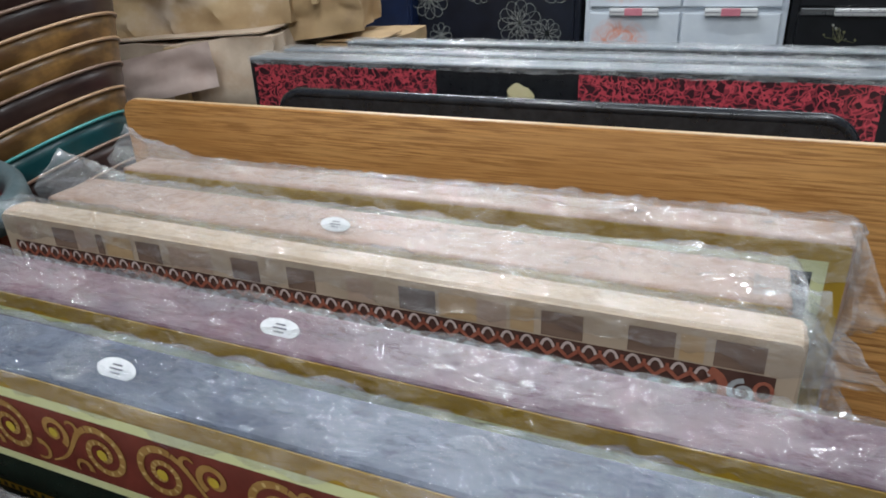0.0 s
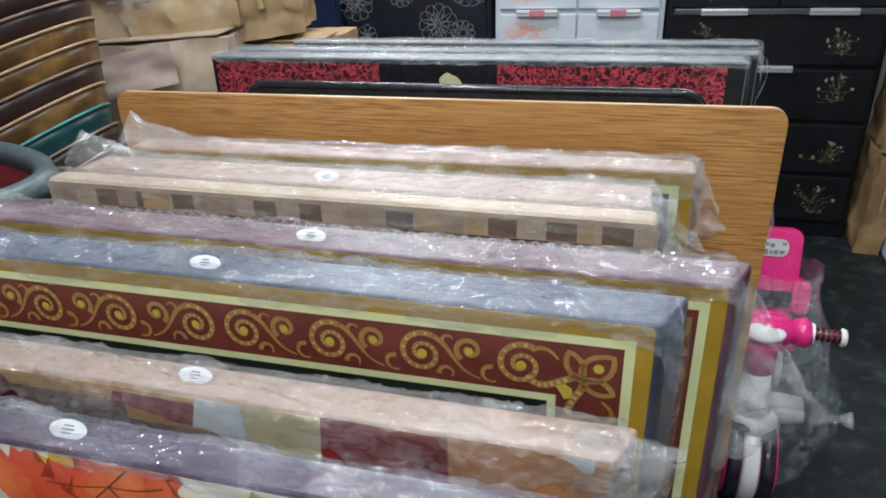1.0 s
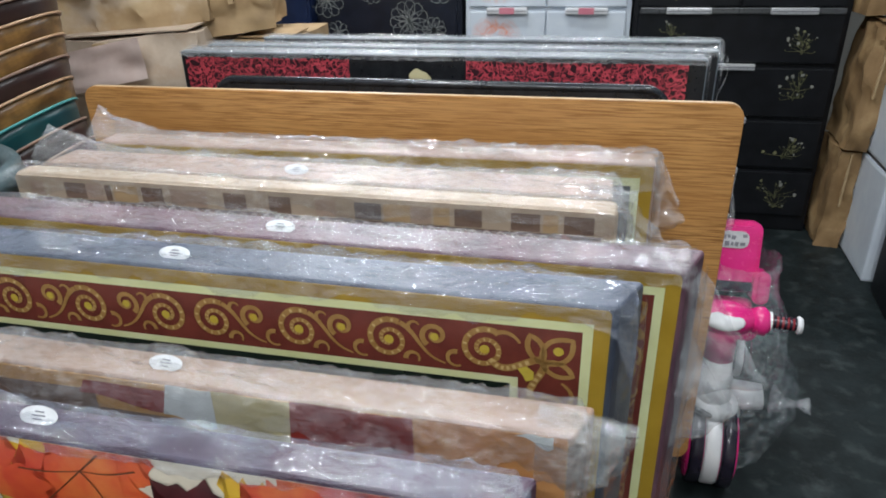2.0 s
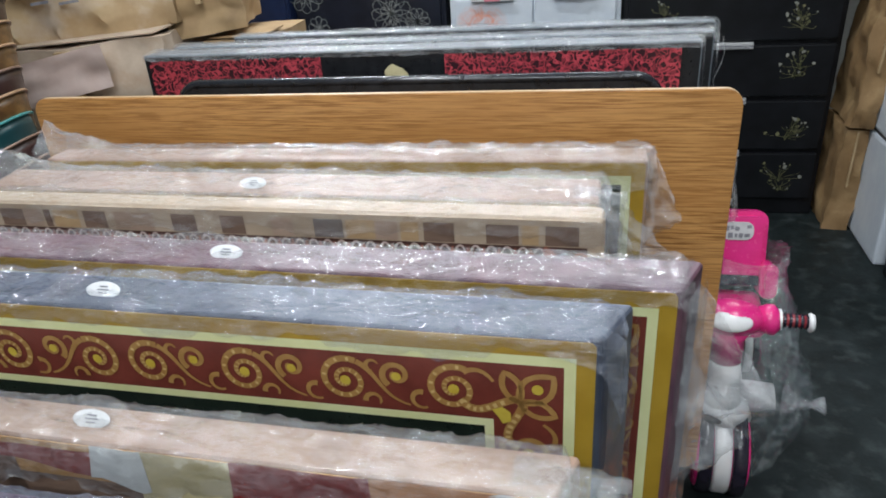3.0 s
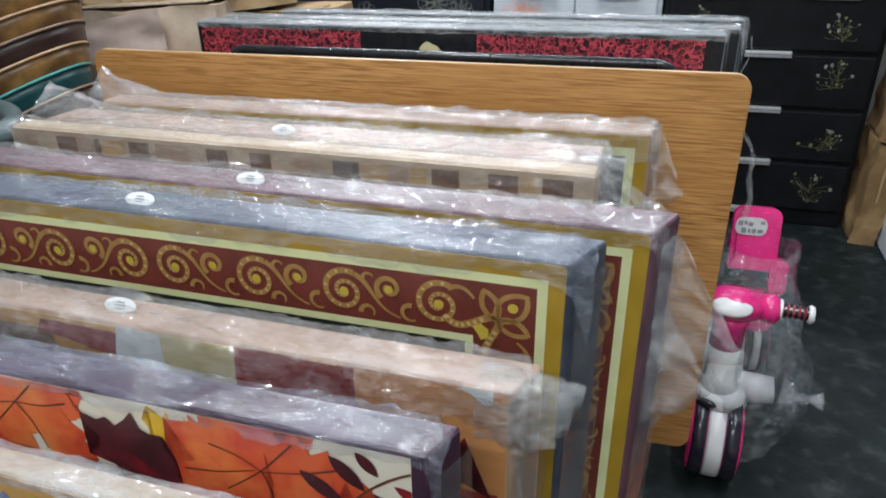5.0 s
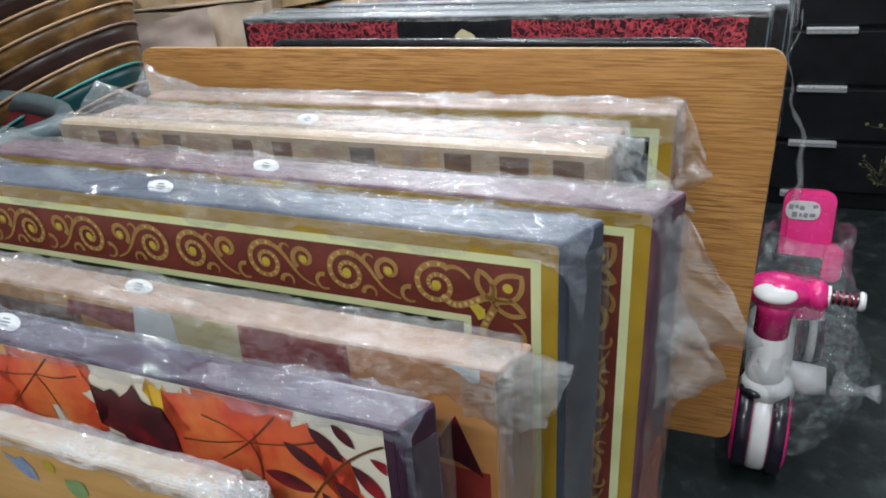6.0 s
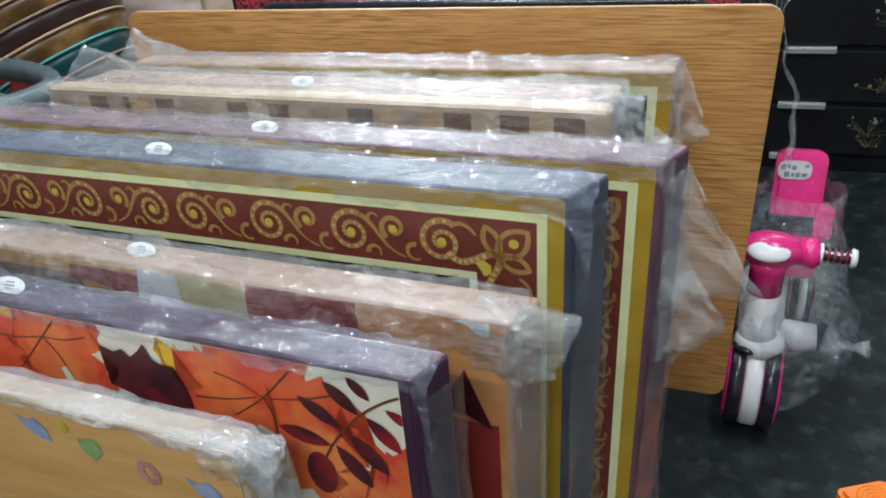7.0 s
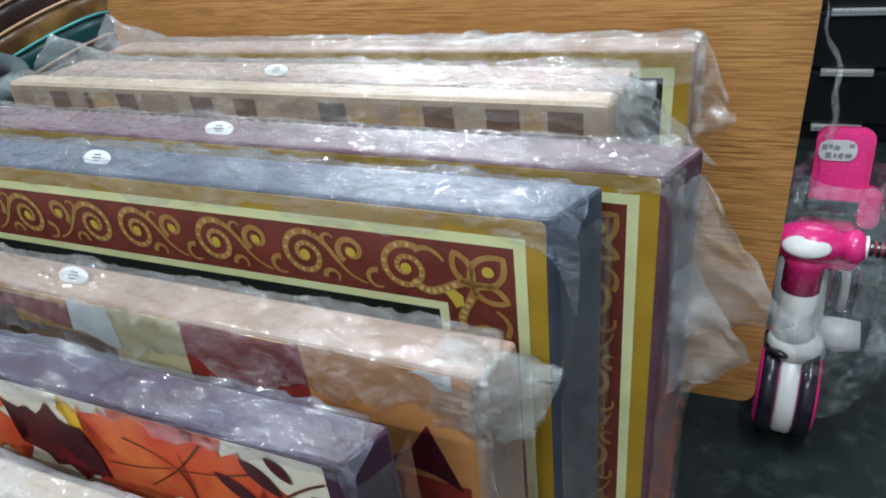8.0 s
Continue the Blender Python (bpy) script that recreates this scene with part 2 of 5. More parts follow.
M["yellowleaf"] = leaf_tone("yellow_leaf_print", (0.70, 0.45, 0.03), (0.66, 0.32, 0.02), (0.60, 0.50, 0.12))
M["darkleaf"] = leaf_tone("dark_leaf_print", (0.045, 0.010, 0.014), (0.09, 0.014, 0.02), (0.28, 0.012, 0.02), 22)
M["vein"] = surface("leaf_vein_print", (0.10, 0.03, 0.012), (0.14, 0.05, 0.02), 40, rough=0.4, bump=0)
M["sticker"] = surface("white_paper_sticker", (0.52, 0.54, 0.55), (0.64, 0.65, 0.66), 50, rough=0.55, bump=0.03)
M["ink"] = surface("grey_ink", (0.16, 0.16, 0.19), (0.28, 0.28, 0.31), 50, rough=0.6, bump=0)
M["red_tangle"] = scribble_material()
M["black"] = surface("black_plastic", (0.008, 0.009, 0.011), (0.016, 0.017, 0.020), 30, rough=0.3, bump=0.04)
M["blackgloss"] = surface("glossy_black_board", (0.010, 0.012, 0.016), (0.020, 0.022, 0.028), 30, rough=0.22, bump=0.03)
M["greyblue"] = surface("grey_blue_edge", (0.12, 0.145, 0.165), (0.19, 0.22, 0.245), 16, rough=0.35, bump=0.05)
M["carton"] = surface("brown_corrugated_card", (0.33, 0.215, 0.11), (0.46, 0.32, 0.165), 9, rough=0.75, bump=0.5, fine=26, third=(0.33, 0.22, 0.12), third_scale=9)
M["carton_dusty"] = surface("dusty_corrugated_card", (0.36, 0.24, 0.125), (0.48, 0.35, 0.20), 7, rough=0.8, bump=0.5, fine=26, third=(0.56, 0.47, 0.38), third_scale=5)
# brown card darkened in colour for the shade beside the chest
M["carton_shaded"] = surface("shaded_brown_card", (0.22, 0.13, 0.055), (0.32, 0.20, 0.09), 6, rough=0.75, bump=0.12, third=(0.40, 0.27, 0.13), third_scale=9)
M["carton_pale"] = surface("pale_card", (0.42, 0.33, 0.25), (0.56, 0.46, 0.36), 9, rough=0.75, bump=0.5, fine=26, third=(0.45, 0.32, 0.22), third_scale=11)
M["paper"] = surface("pinkish_paper", (0.60, 0.46, 0.41), (0.70, 0.57, 0.52), 12, rough=0.6, bump=0.05)
M["tape"] = surface("brown_tape", (0.42, 0.30, 0.16), (0.48, 0.35, 0.20), 20, rough=0.25, bump=0.05)
M["goldbrown"] = surface("marbled_gold_brown_plastic", (0.085, 0.043, 0.014), (0.25, 0.135, 0.042), (14, 14, 34), 0.40, 0.64, rough=0.32, bump=0.03, third=(0.10, 0.045, 0.015), third_scale=13)
M["darkbrown"] = surface("dark_brown_plastic", (0.022, 0.011, 0.010), (0.05, 0.026, 0.022), (9, 9, 26), rough=0.35, bump=0.03)
M["teal"] = surface("teal_plastic", (0.004, 0.040, 0.048), (0.008, 0.062, 0.068), 12, rough=0.33, bump=0.03)
M["rimtan"] = surface("tan_rim_plastic", (0.34, 0.21, 0.12), (0.44, 0.28, 0.165), 20, rough=0.35, bump=0.03)
M["rimbrown"] = surface("paler_brown_rim_plastic", (0.16, 0.10, 0.075), (0.26, 0.17, 0.12), 20, rough=0.4, bump=0.03)
M["rimteal"] = surface("paler_teal_rim_plastic", (0.03, 0.20, 0.20), (0.06, 0.28, 0.27), 20, rough=0.4, bump=0.03)
M["redplastic"] = surface("red_plastic", (0.17, 0.022, 0.026), (0.24, 0.035, 0.04), 10, rough=0.35, bump=0.03)
M["rimblue"] = surface("grey_blue_rim_plastic", (0.055, 0.085, 0.095), (0.085, 0.12, 0.13), 14, rough=0.35, bump=0.03)
M["pink"] = surface("hot_pink_plastic", (0.72, 0.022, 0.20), (0.80, 0.03, 0.25), 12, rough=0.25, bump=0.02, coat=0.3)
M["white"] = surface("white_plastic", (0.72, 0.73, 0.75), (0.80, 0.81, 0.82), 12, rough=0.3, bump=0.02)
M["whiteblue"] = surface("bluish_white_plastic", (0.60, 0.66, 0.74), (0.68, 0.74, 0.80), 10, rough=0.35, bump=0.02)
M["tyre"] = surface("dark_navy_rubber", (0.012, 0.010, 0.020), (0.022, 0.018, 0.032), 40, rough=0.22, bump=0.06)
M["gripred"] = surface("dark_red_rubber", (0.22, 0.02, 0.03), (0.30, 0.03, 0.04), 40, rough=0.45, bump=0.05)
M["silver"] = surface("silver_plastic", (0.66, 0.67, 0.68), (0.76, 0.76, 0.77), (4, 4, 60), rough=0.3, bump=0.0, metal=0.6)
M["rail"] = surface("dark_brushed_strip", (0.10, 0.105, 0.11), (0.18, 0.185, 0.19), (4, 4, 60), rough=0.3, bump=0.0, metal=0.7)
M["handlepink"] = surface("soft_pink_plastic", (0.62, 0.20, 0.26), (0.70, 0.27, 0.33), 12, rough=0.35, bump=0.0)
M["cabblack"] = surface("black_drawer_plastic", (0.006, 0.0066, 0.008), (0.010, 0.0112, 0.014), 12, spec=0.3, rough=0.36, bump=0.03)
M["cabnavy"] = surface("blue_black_drawer_plastic", (0.005, 0.007, 0.014), (0.009, 0.012, 0.024), 12, rough=0.36, bump=0.03)
M["navy"] = surface("navy_plastic", (0.008, 0.016, 0.05), (0.012, 0.024, 0.075), 12, rough=0.35, bump=0.03)
M["lineart"] = surface("silver_flower_print", (0.18, 0.20, 0.20), (0.36, 0.37, 0.35), 60, rough=0.4, bump=0)
M["lineartdim"] = surface("dim_blossom_print", (0.22, 0.23, 0.20), (0.36, 0.36, 0.31), 60, rough=0.4, bump=0)
M["olive"] = surface("olive_flower_print", (0.10, 0.105, 0.045), (0.26, 0.25, 0.13), 50, rough=0.4, bump=0)
M["salmon"] = petal_material()
M["orange"] = surface("orange_plastic", (0.80, 0.19, 0.018), (0.86, 0.25, 0.03), 12, rough=0.32, bump=0.03)
M["blue"] = surface("blue_plastic", (0.006, 0.12, 0.50), (0.012, 0.17, 0.60), 12, rough=0.3, bump=0.02)
M["green"] = surface("light_green_plastic", (0.30, 0.60, 0.16), (0.36, 0.68, 0.22), 12, rough=0.35, bump=0.02)
M["bluepaint"] = surface("blue_picture_print", (0.17, 0.23, 0.40), (0.30, 0.36, 0.50), 60, rough=0.4, bump=0)
M["greenpaint"] = surface("green_picture_print", (0.16, 0.28, 0.10), (0.26, 0.38, 0.16), 60, rough=0.4, bump=0)
M["pinkpaint"] = surface("dusky_pink_picture_print", (0.36, 0.13, 0.12), (0.50, 0.24, 0.22), 60, rough=0.4, bump=0)
M["timber"] = surface("dark_old_timber", (0.05, 0.032, 0.02), (0.09, 0.06, 0.038), (4, 30, 30), rough=0.7, bump=0.15)


# ---- mesh helpers ----
def part(name, bm, material, parent=None, label="", smooth=False):
    me = bpy.data.meshes.new(name)
    bm.normal_update()
    bm.to_mesh(me)
    bm.free()
    me.materials.append(M[material])
    if smooth:
        me.polygons.foreach_set("use_smooth", [True] * len(me.polygons))
    ob = new(name, me)
    if parent:
        ob.parent = parent
    if label:
        ob["label"] = label
    return ob


def thing(name, m, label, category, group="", kind=""):
    ob = new(name)
    ob.matrix_world = m
    return tagged(ob, label, category, group, kind)


def box(x0, x1, y0, y1, z0, z1, bevel=0.0, segments=2):
    bm = bmesh.new()
    bmesh.ops.create_cube(bm, size=1)
    for v in bm.verts:
        v.co = Vector((x0 + (v.co.x + 0.5) * (x1 - x0), y0 + (v.co.y + 0.5) * (y1 - y0), z0 + (v.co.z + 0.5) * (z1 - z0)))
    if bevel:
        bmesh.ops.bevel(bm, geom=bm.edges[:], offset=bevel, segments=segments, affect="EDGES", profile=0.6)
    return bm


def extrude_outline(pts, y0, y1, bevel=0.0):
    """A solid from an outline in the x-z plane, from y0 to y1."""
    bm = bmesh.new()
    a = [bm.verts.new((x, y0, z)) for x, z in pts]
    b = [bm.verts.new((x, y1, z)) for x, z in pts]
    n = len(pts)
    bm.faces.new(a)
    bm.faces.new(b[::-1])
    for i in range(n):
        bm.faces.new((a[i], b[i], b[(i + 1) % n], a[(i + 1) % n]))
    bmesh.ops.recalc_face_normals(bm, faces=bm.faces[:])
    if bevel:
        rim = [e for e in bm.edges if abs(e.verts[0].co.y - e.verts[1].co.y) < 1e-6]
        bmesh.ops.bevel(bm, geom=rim, offset=bevel, segments=2, affect="EDGES")
    return bm


def rounded_rect(x0, x1, z0, z1, r, n=6):
    pts = []
    for cx, cz, a0 in ((x1 - r, z1 - r, 0), (x0 + r, z1 - r, 90), (x0 + r, z0 + r, 180), (x1 - r, z0 + r, 270)):
        for k in range(n + 1):
            a = radians(a0 + 90 * k / n)
            pts.append((cx + r * math.cos(a), cz + r * math.sin(a)))
    return pts


def lathe(profile, n=40, a0=0.0, a1=360.0):
    """Turns (radius, height) pairs round z."""
    bm = bmesh.new()
    closed = abs(a1 - a0 - 360) < 1e-6
    cols = n if closed else n + 1
    rings = [[bm.verts.new((r * math.cos(radians(a0 + (a1 - a0) * k / n)), r * math.sin(radians(a0 + (a1 - a0) * k / n)), h)) for k in range(cols)] for r, h in profile]
    for p, q in zip(rings, rings[1:]):
        for k in range(n):
            j = (k + 1) % cols
            bm.faces.new((p[k], p[j], q[j], q[k]))
    bmesh.ops.remove_doubles(bm, verts=bm.verts[:], dist=1e-6)
    bmesh.ops.recalc_face_normals(bm, faces=bm.faces[:])
    return bm


def tube(points, radius, n=10):
    """A round tube along points; radius is a number or one for each point."""
    bm = bmesh.new()
    pts = [Vector(p) for p in points]
    rad = radius if isinstance(radius, (list, tuple)) else [radius] * len(pts)
    rings = []
    for i, p in enumerate(pts):
        d = (pts[min(i + 1, len(pts) - 1)] - pts[max(i - 1, 0)]).normalized()
        side = d.cross(Vector((0.13, 0.21, 0.97))).normalized()
        up = side.cross(d)
        rings.append([bm.verts.new(p + rad[i] * (math.cos(2 * math.pi * k / n) * side + math.sin(2 * math.pi * k / n) * up)) for k in range(n)])
    for a, b in zip(rings, rings[1:]):
        for k in range(n):
            bm.faces.new((a[k], a[(k + 1) % n], b[(k + 1) % n], b[k]))
    bm.faces.new(rings[0][::-1])
    bm.faces.new(rings[-1])
    bmesh.ops.recalc_face_normals(bm, faces=bm.faces[:])
    return bm


class Print:
    """Flat printed shapes on a board's face: (u, v) in metres on the face, thin and slightly proud."""

    def __init__(self, place, lift=0.0006):
        self.bm, self.place, self.lift = bmesh.new(), place, lift

    def put(self, u, v):
        x, z = self.place(u, v)
        return self.bm.verts.new((x, -self.lift, z))

    def poly(self, pts):
        f = self.bm.faces.new([self.put(u, v) for u, v in pts])
        bmesh.ops.triangulate(self.bm, faces=[f])

    def rect(self, u0, u1, v0, v1):
        self.poly([(u0, v0), (u1, v0), (u1, v1), (u0, v1)])

    def disc(self, u, v, r, n=12, squash=1.0):
        self.poly([(u + r * math.cos(2 * math.pi * k / n), v + squash * r * math.sin(2 * math.pi * k / n)) for k in range(n)])

    def ribbon(self, pts, w0, w1=None):
        w1 = w0 if w1 is None else w1
        n = len(pts)
        prev = None
        for i, (u, v) in enumerate(pts):
            du = pts[min(i + 1, n - 1)][0] - pts[max(i - 1, 0)][0]
            dv = pts[min(i + 1, n - 1)][1] - pts[max(i - 1, 0)][1]
            ln = math.hypot(du, dv) or 1
            w = (w0 + (w1 - w0) * i / (n - 1)) / 2
            pair = (self.put(u - dv / ln * w, v + du / ln * w), self.put(u + dv / ln * w, v - du / ln * w))
            if prev:
                self.bm.faces.new((prev[0], prev[1], pair[1], pair[0]))
            prev = pair

    def done(self, name, material, parent, label=""):
        bmesh.ops.recalc_face_normals(self.bm, faces=self.bm.faces[:])
        return part(name, self.bm, material, parent, label)


def spiral(cu, cv, r, turns, start, sign=1, n=34, inner=0.22):
    return [(cu + r * (1 - (1 - inner) * k / n) * math.cos(radians(start + sign * 360 * turns * k / n)),
             cv + r * (1 - (1 - inner) * k / n) * math.sin(radians(start + sign * 360 * turns * k / n))) for k in range(n + 1)]


def bezier(p0, p1, p2, p3, n=14):
    out = []
    for k in range(n + 1):
        s = k / n
        c = ((1 - s) ** 3, 3 * s * (1 - s) ** 2, 3 * s * s * (1 - s), s ** 3)
        out.append(tuple(sum(ci * p[j] for ci, p in zip(c, (p0, p1, p2, p3))) for j in (0, 1)))
    return out


# ---- boards ----
def wrap_sleeve(parent, W, H, T, seed, front=0.03, back=0.10, amp=0.004, gap=0.003, left=0.0, right=0.05, peak_l=0.0, droop_r=0.06, film="film", side=0.3, ragged=0.012, flare=0.0):
    """A loose polythene sleeve over a board's top edge, hanging a little down its front, back and right end, with creased ends."""
    bm = bmesh.new()
    nx = int(W / 0.0042)
    x_from, x_to = -left, W + right
    cols = []
    for i in range(nx + 1):
        x = x_from + (x_to - x_from) * i / nx
        over = max(0.0, x - W) / max(right, 1e-3)
        under = max(0.0, 0.16 - (x + left)) / 0.16
        f_len = front + ragged * noise.noise(Vector((x * 14, seed, 0))) + ragged * 0.6 * noise.noise(Vector((x * 47, seed, 3)))
        f_len = max(0.006, f_len + 0.06 * over)
        section = []
        for k in range(7):
            section.append((-gap, H - f_len * (1 - k / 6)))
        for k in range(1, 14):
            section.append((-gap + (T + 2 * gap) * k / 14, H + gap))
        for k in range(7):
            section.append((T + gap, H - back * k / 6))
        col = []
        pinch = 1 - 0.75 * over
        for j, (y, z) in enumerate(section):
            q = Vector((x * 22, y * 60 + seed, z * 40))
            d = amp * (0.8 * noise.noise(q * 0.7) + 0.75 * (0.35 - abs(noise.noise(q * 1.6 + Vector((3, 1, 7))))) + 0.40 * (0.3 - abs(noise.noise(q * 3.7 + Vector((1, 5, 2))))) + 0.12 * noise.noise(q * 5.0))
            crown = max(0.0, 1 - abs(j - 13) / 10)
            zz = z + abs(d) * (0.8 + crown) + peak_l * under ** 2.0 * crown - droop_r * over ** 1.6
            yy = T / 2 + (y - T / 2) * pinch + d * (1.6 if j < 7 else 0.8) * (-1 if j < 7 else 1) - 0.018 * over * math.sin(seed + 5 * over)
            if j < 7:
                yy = min(yy, -0.0015)
            col.append(bm.verts.new((x + 0.5 * d, yy, zz)))
        cols.append(col)
    for a, b in zip(cols, cols[1:]):
        for j in range(len(a) - 1):
            bm.faces.new((a[j], b[j], b[j + 1], a[j + 1]))
    part("plastic_wrap", bm, film, parent, "creased clear plastic wrap", smooth=True)
    if side > 0:
        bm = bmesh.new()
        rows = []
        nz = int(side / 0.012)
        for i in range(nz + 1):
            z = H - 0.02 - side * i / nz
            row = []
            for k in range(9):
                y = -0.002 + (T + 0.012) * k / 8
                q = Vector((y * 50 + seed, z * 17, seed * 2))
                d = 0.003 * (0.6 + noise.noise(q) + 0.4 * noise.noise(q * 2.3))
                row.append(bm.verts.new((W + 0.004 + abs(d) + flare * min(1.0, max(0.0, y / (0.75 * T))) + 0.008 * max(0.0, noise.noise(Vector((seed, z * 9, 4)))), y + 0.4 * d, z)))
            rows.append(row)
        for a, b in zip(rows, rows[1:]):
            for k in range(8):
                bm.faces.new((a[k], a[k + 1], b[k + 1], b[k]))
        part("side_wrap", bm, "film_side", parent, "creased clear plastic wrap", smooth=True)


def hanging_flap(parent, W, H, T, seed, out, down, tip=0.55, film="film_flap"):
    """Loose film beyond a board's right end: a creased sheet that hangs and flares to a ragged point."""
    bm = bmesh.new()
    rows = []
    for i in range(29):
        s = i / 28
        reach = out * (1 - abs(s - tip) / (tip if s < tip else 1 - tip) * (0.85 if s < tip else 1.0))
        reach = max(0.012, reach + 0.012 * noise.noise(Vector((s * 9, seed, 1))))
        row = []
        for k in range(15):
            r = k / 14
            q = Vector((r * 3.0, s * 7.0, seed))
            d = 0.009 * noise.noise(q) + 0.010 * (0.4 - abs(noise.noise(q * 1.6))) + 0.0015 * (0.3 - abs(noise.noise(q * 5.3)))
            row.append(bm.verts.new((W - 0.004 + reach * r, T * (0.25 + 0.5 * r) + d * (0.3 + 1.6 * r) + 0.010 * math.sin(7 * r + 5 * s + seed) * r, H + 0.005 - down * s * (0.75 + 0.25 * r) - 0.25 * reach * r * r)))
        rows.append(row)
    for a, b in zip(rows, rows[1:]):
        for k in range(14):
            bm.faces.new((a[k], b[k], b[k + 1], a[k + 1]))
    part("wrap_flap", bm, film, parent, "loose hanging end of the plastic wrap", smooth=True)


def bag_end(parent, W, H, T, seed, out, drop, film="film_end"):
    """The puffed, crumpled end of a film bag beyond a board's end: a closed pouch that tapers to a ragged welded edge."""
    bm = bmesh.new()
    rings = []
    for i in range(25):
        f = i / 24
        ring = []
        for k in range(40):
            a = 2 * math.pi * k / 40
            c, e = math.cos(a), math.sin(a)
            low = 0.5 - 0.5 * e
            q = Vector((f * 3.5 + seed, c * 1.7, e * 2.4))
            d = 0.9 * noise.noise(q * 1.3) + 0.8 * (0.35 - abs(noise.noise(q * 2.3))) + 0.5 * (0.3 - abs(noise.noise(q * 4.9)))
            reach = out * (1.0 - 0.35 * low ** 1.4) + 0.008 * noise.noise(Vector((e * 2, seed, 2)))
            x = W - 0.035 + (reach + 0.035) * f
            y = T / 2 + (T / 2 + 0.008) * (1 - 0.70 * f ** 2.5) * c + 0.006 * d * (0.4 + 0.6 * f)
            z = H + 0.006 - drop / 2 - 0.006 * f + (drop / 2) * (1 - 0.10 * f) * e + 0.005 * d * (0.3 + 0.7 * f)
            ring.append(bm.verts.new((x, y, z)))
        rings.append(ring)
    for p, q in zip(rings, rings[1:]):
        for k in range(40):
            bm.faces.new((p[k], p[(k + 1) % 40], q[(k + 1) % 40], q[k]))
    part("wrap_end", bm, film, parent, "crumpled puffed end of the plastic wrap", smooth=True)


def oval_sticker(parent, x, y, z, rx=0.0205, ry=0.0064):
    bm = bmesh.new()
    bmesh.ops.create_circle(bm, cap_ends=True, segments=28, radius=1)
    ext = bmesh.ops.extrude_face_region(bm, geom=bm.faces[:])
    for v in [g for g in ext["geom"] if isinstance(g, bmesh.types.BMVert)]:
        v.co.z += 1
    for v in bm.verts:
        v.co = Vector((x + rx * v.co.x, y + ry * v.co.y, z + 0.0006 * v.co.z + 1.0 * ry * v.co.y))
    st = part("round_sticker", bm, "sticker", parent, "white oval paper sticker")
    bm = bmesh.new()
    for k in (-1, 0, 1):
        b = box(x - 0.007 + abs(k) * 0.002, x + 0.007 - abs(k) * 0.002, y + k * 0.0024 - 0.0005, y + k * 0.0024 + 0.0005, z + k * 0.0024 + 0.0002, z + k * 0.0024 + 0.0013)
        me = bpy.data.meshes.new("tmp")
        b.to_mesh(me)
        b.free()
        bm.from_mesh(me)
        bpy.data.meshes.remove(me)
    part("print_bars", bm, "ink", st)


def board(m, W, H, T, edge, face, label, radius=0.006, name="table_top", flare=0.0):
    """A board on edge: the face at y = 0 looks to -y, the body runs to y = T and widens at its end by flare towards the back."""
    ob = thing(name, m, label, "table top", "table tops stacked on edge")
    body = box(0, W, 0.001, T, 0, H, radius, 3)
    for v in body.verts:
        if v.co.x > W / 2:
            v.co.x += flare * min(1.0, max(0.0, v.co.y / (0.75 * T)))
    part("body", body, edge, ob)
    part("face_sheet", extrude_outline(rounded_rect(0.004, W - 0.004, 0.004, H - 0.004, 0.006, 3), 0.0002, 0.004), face, ob)
    return ob


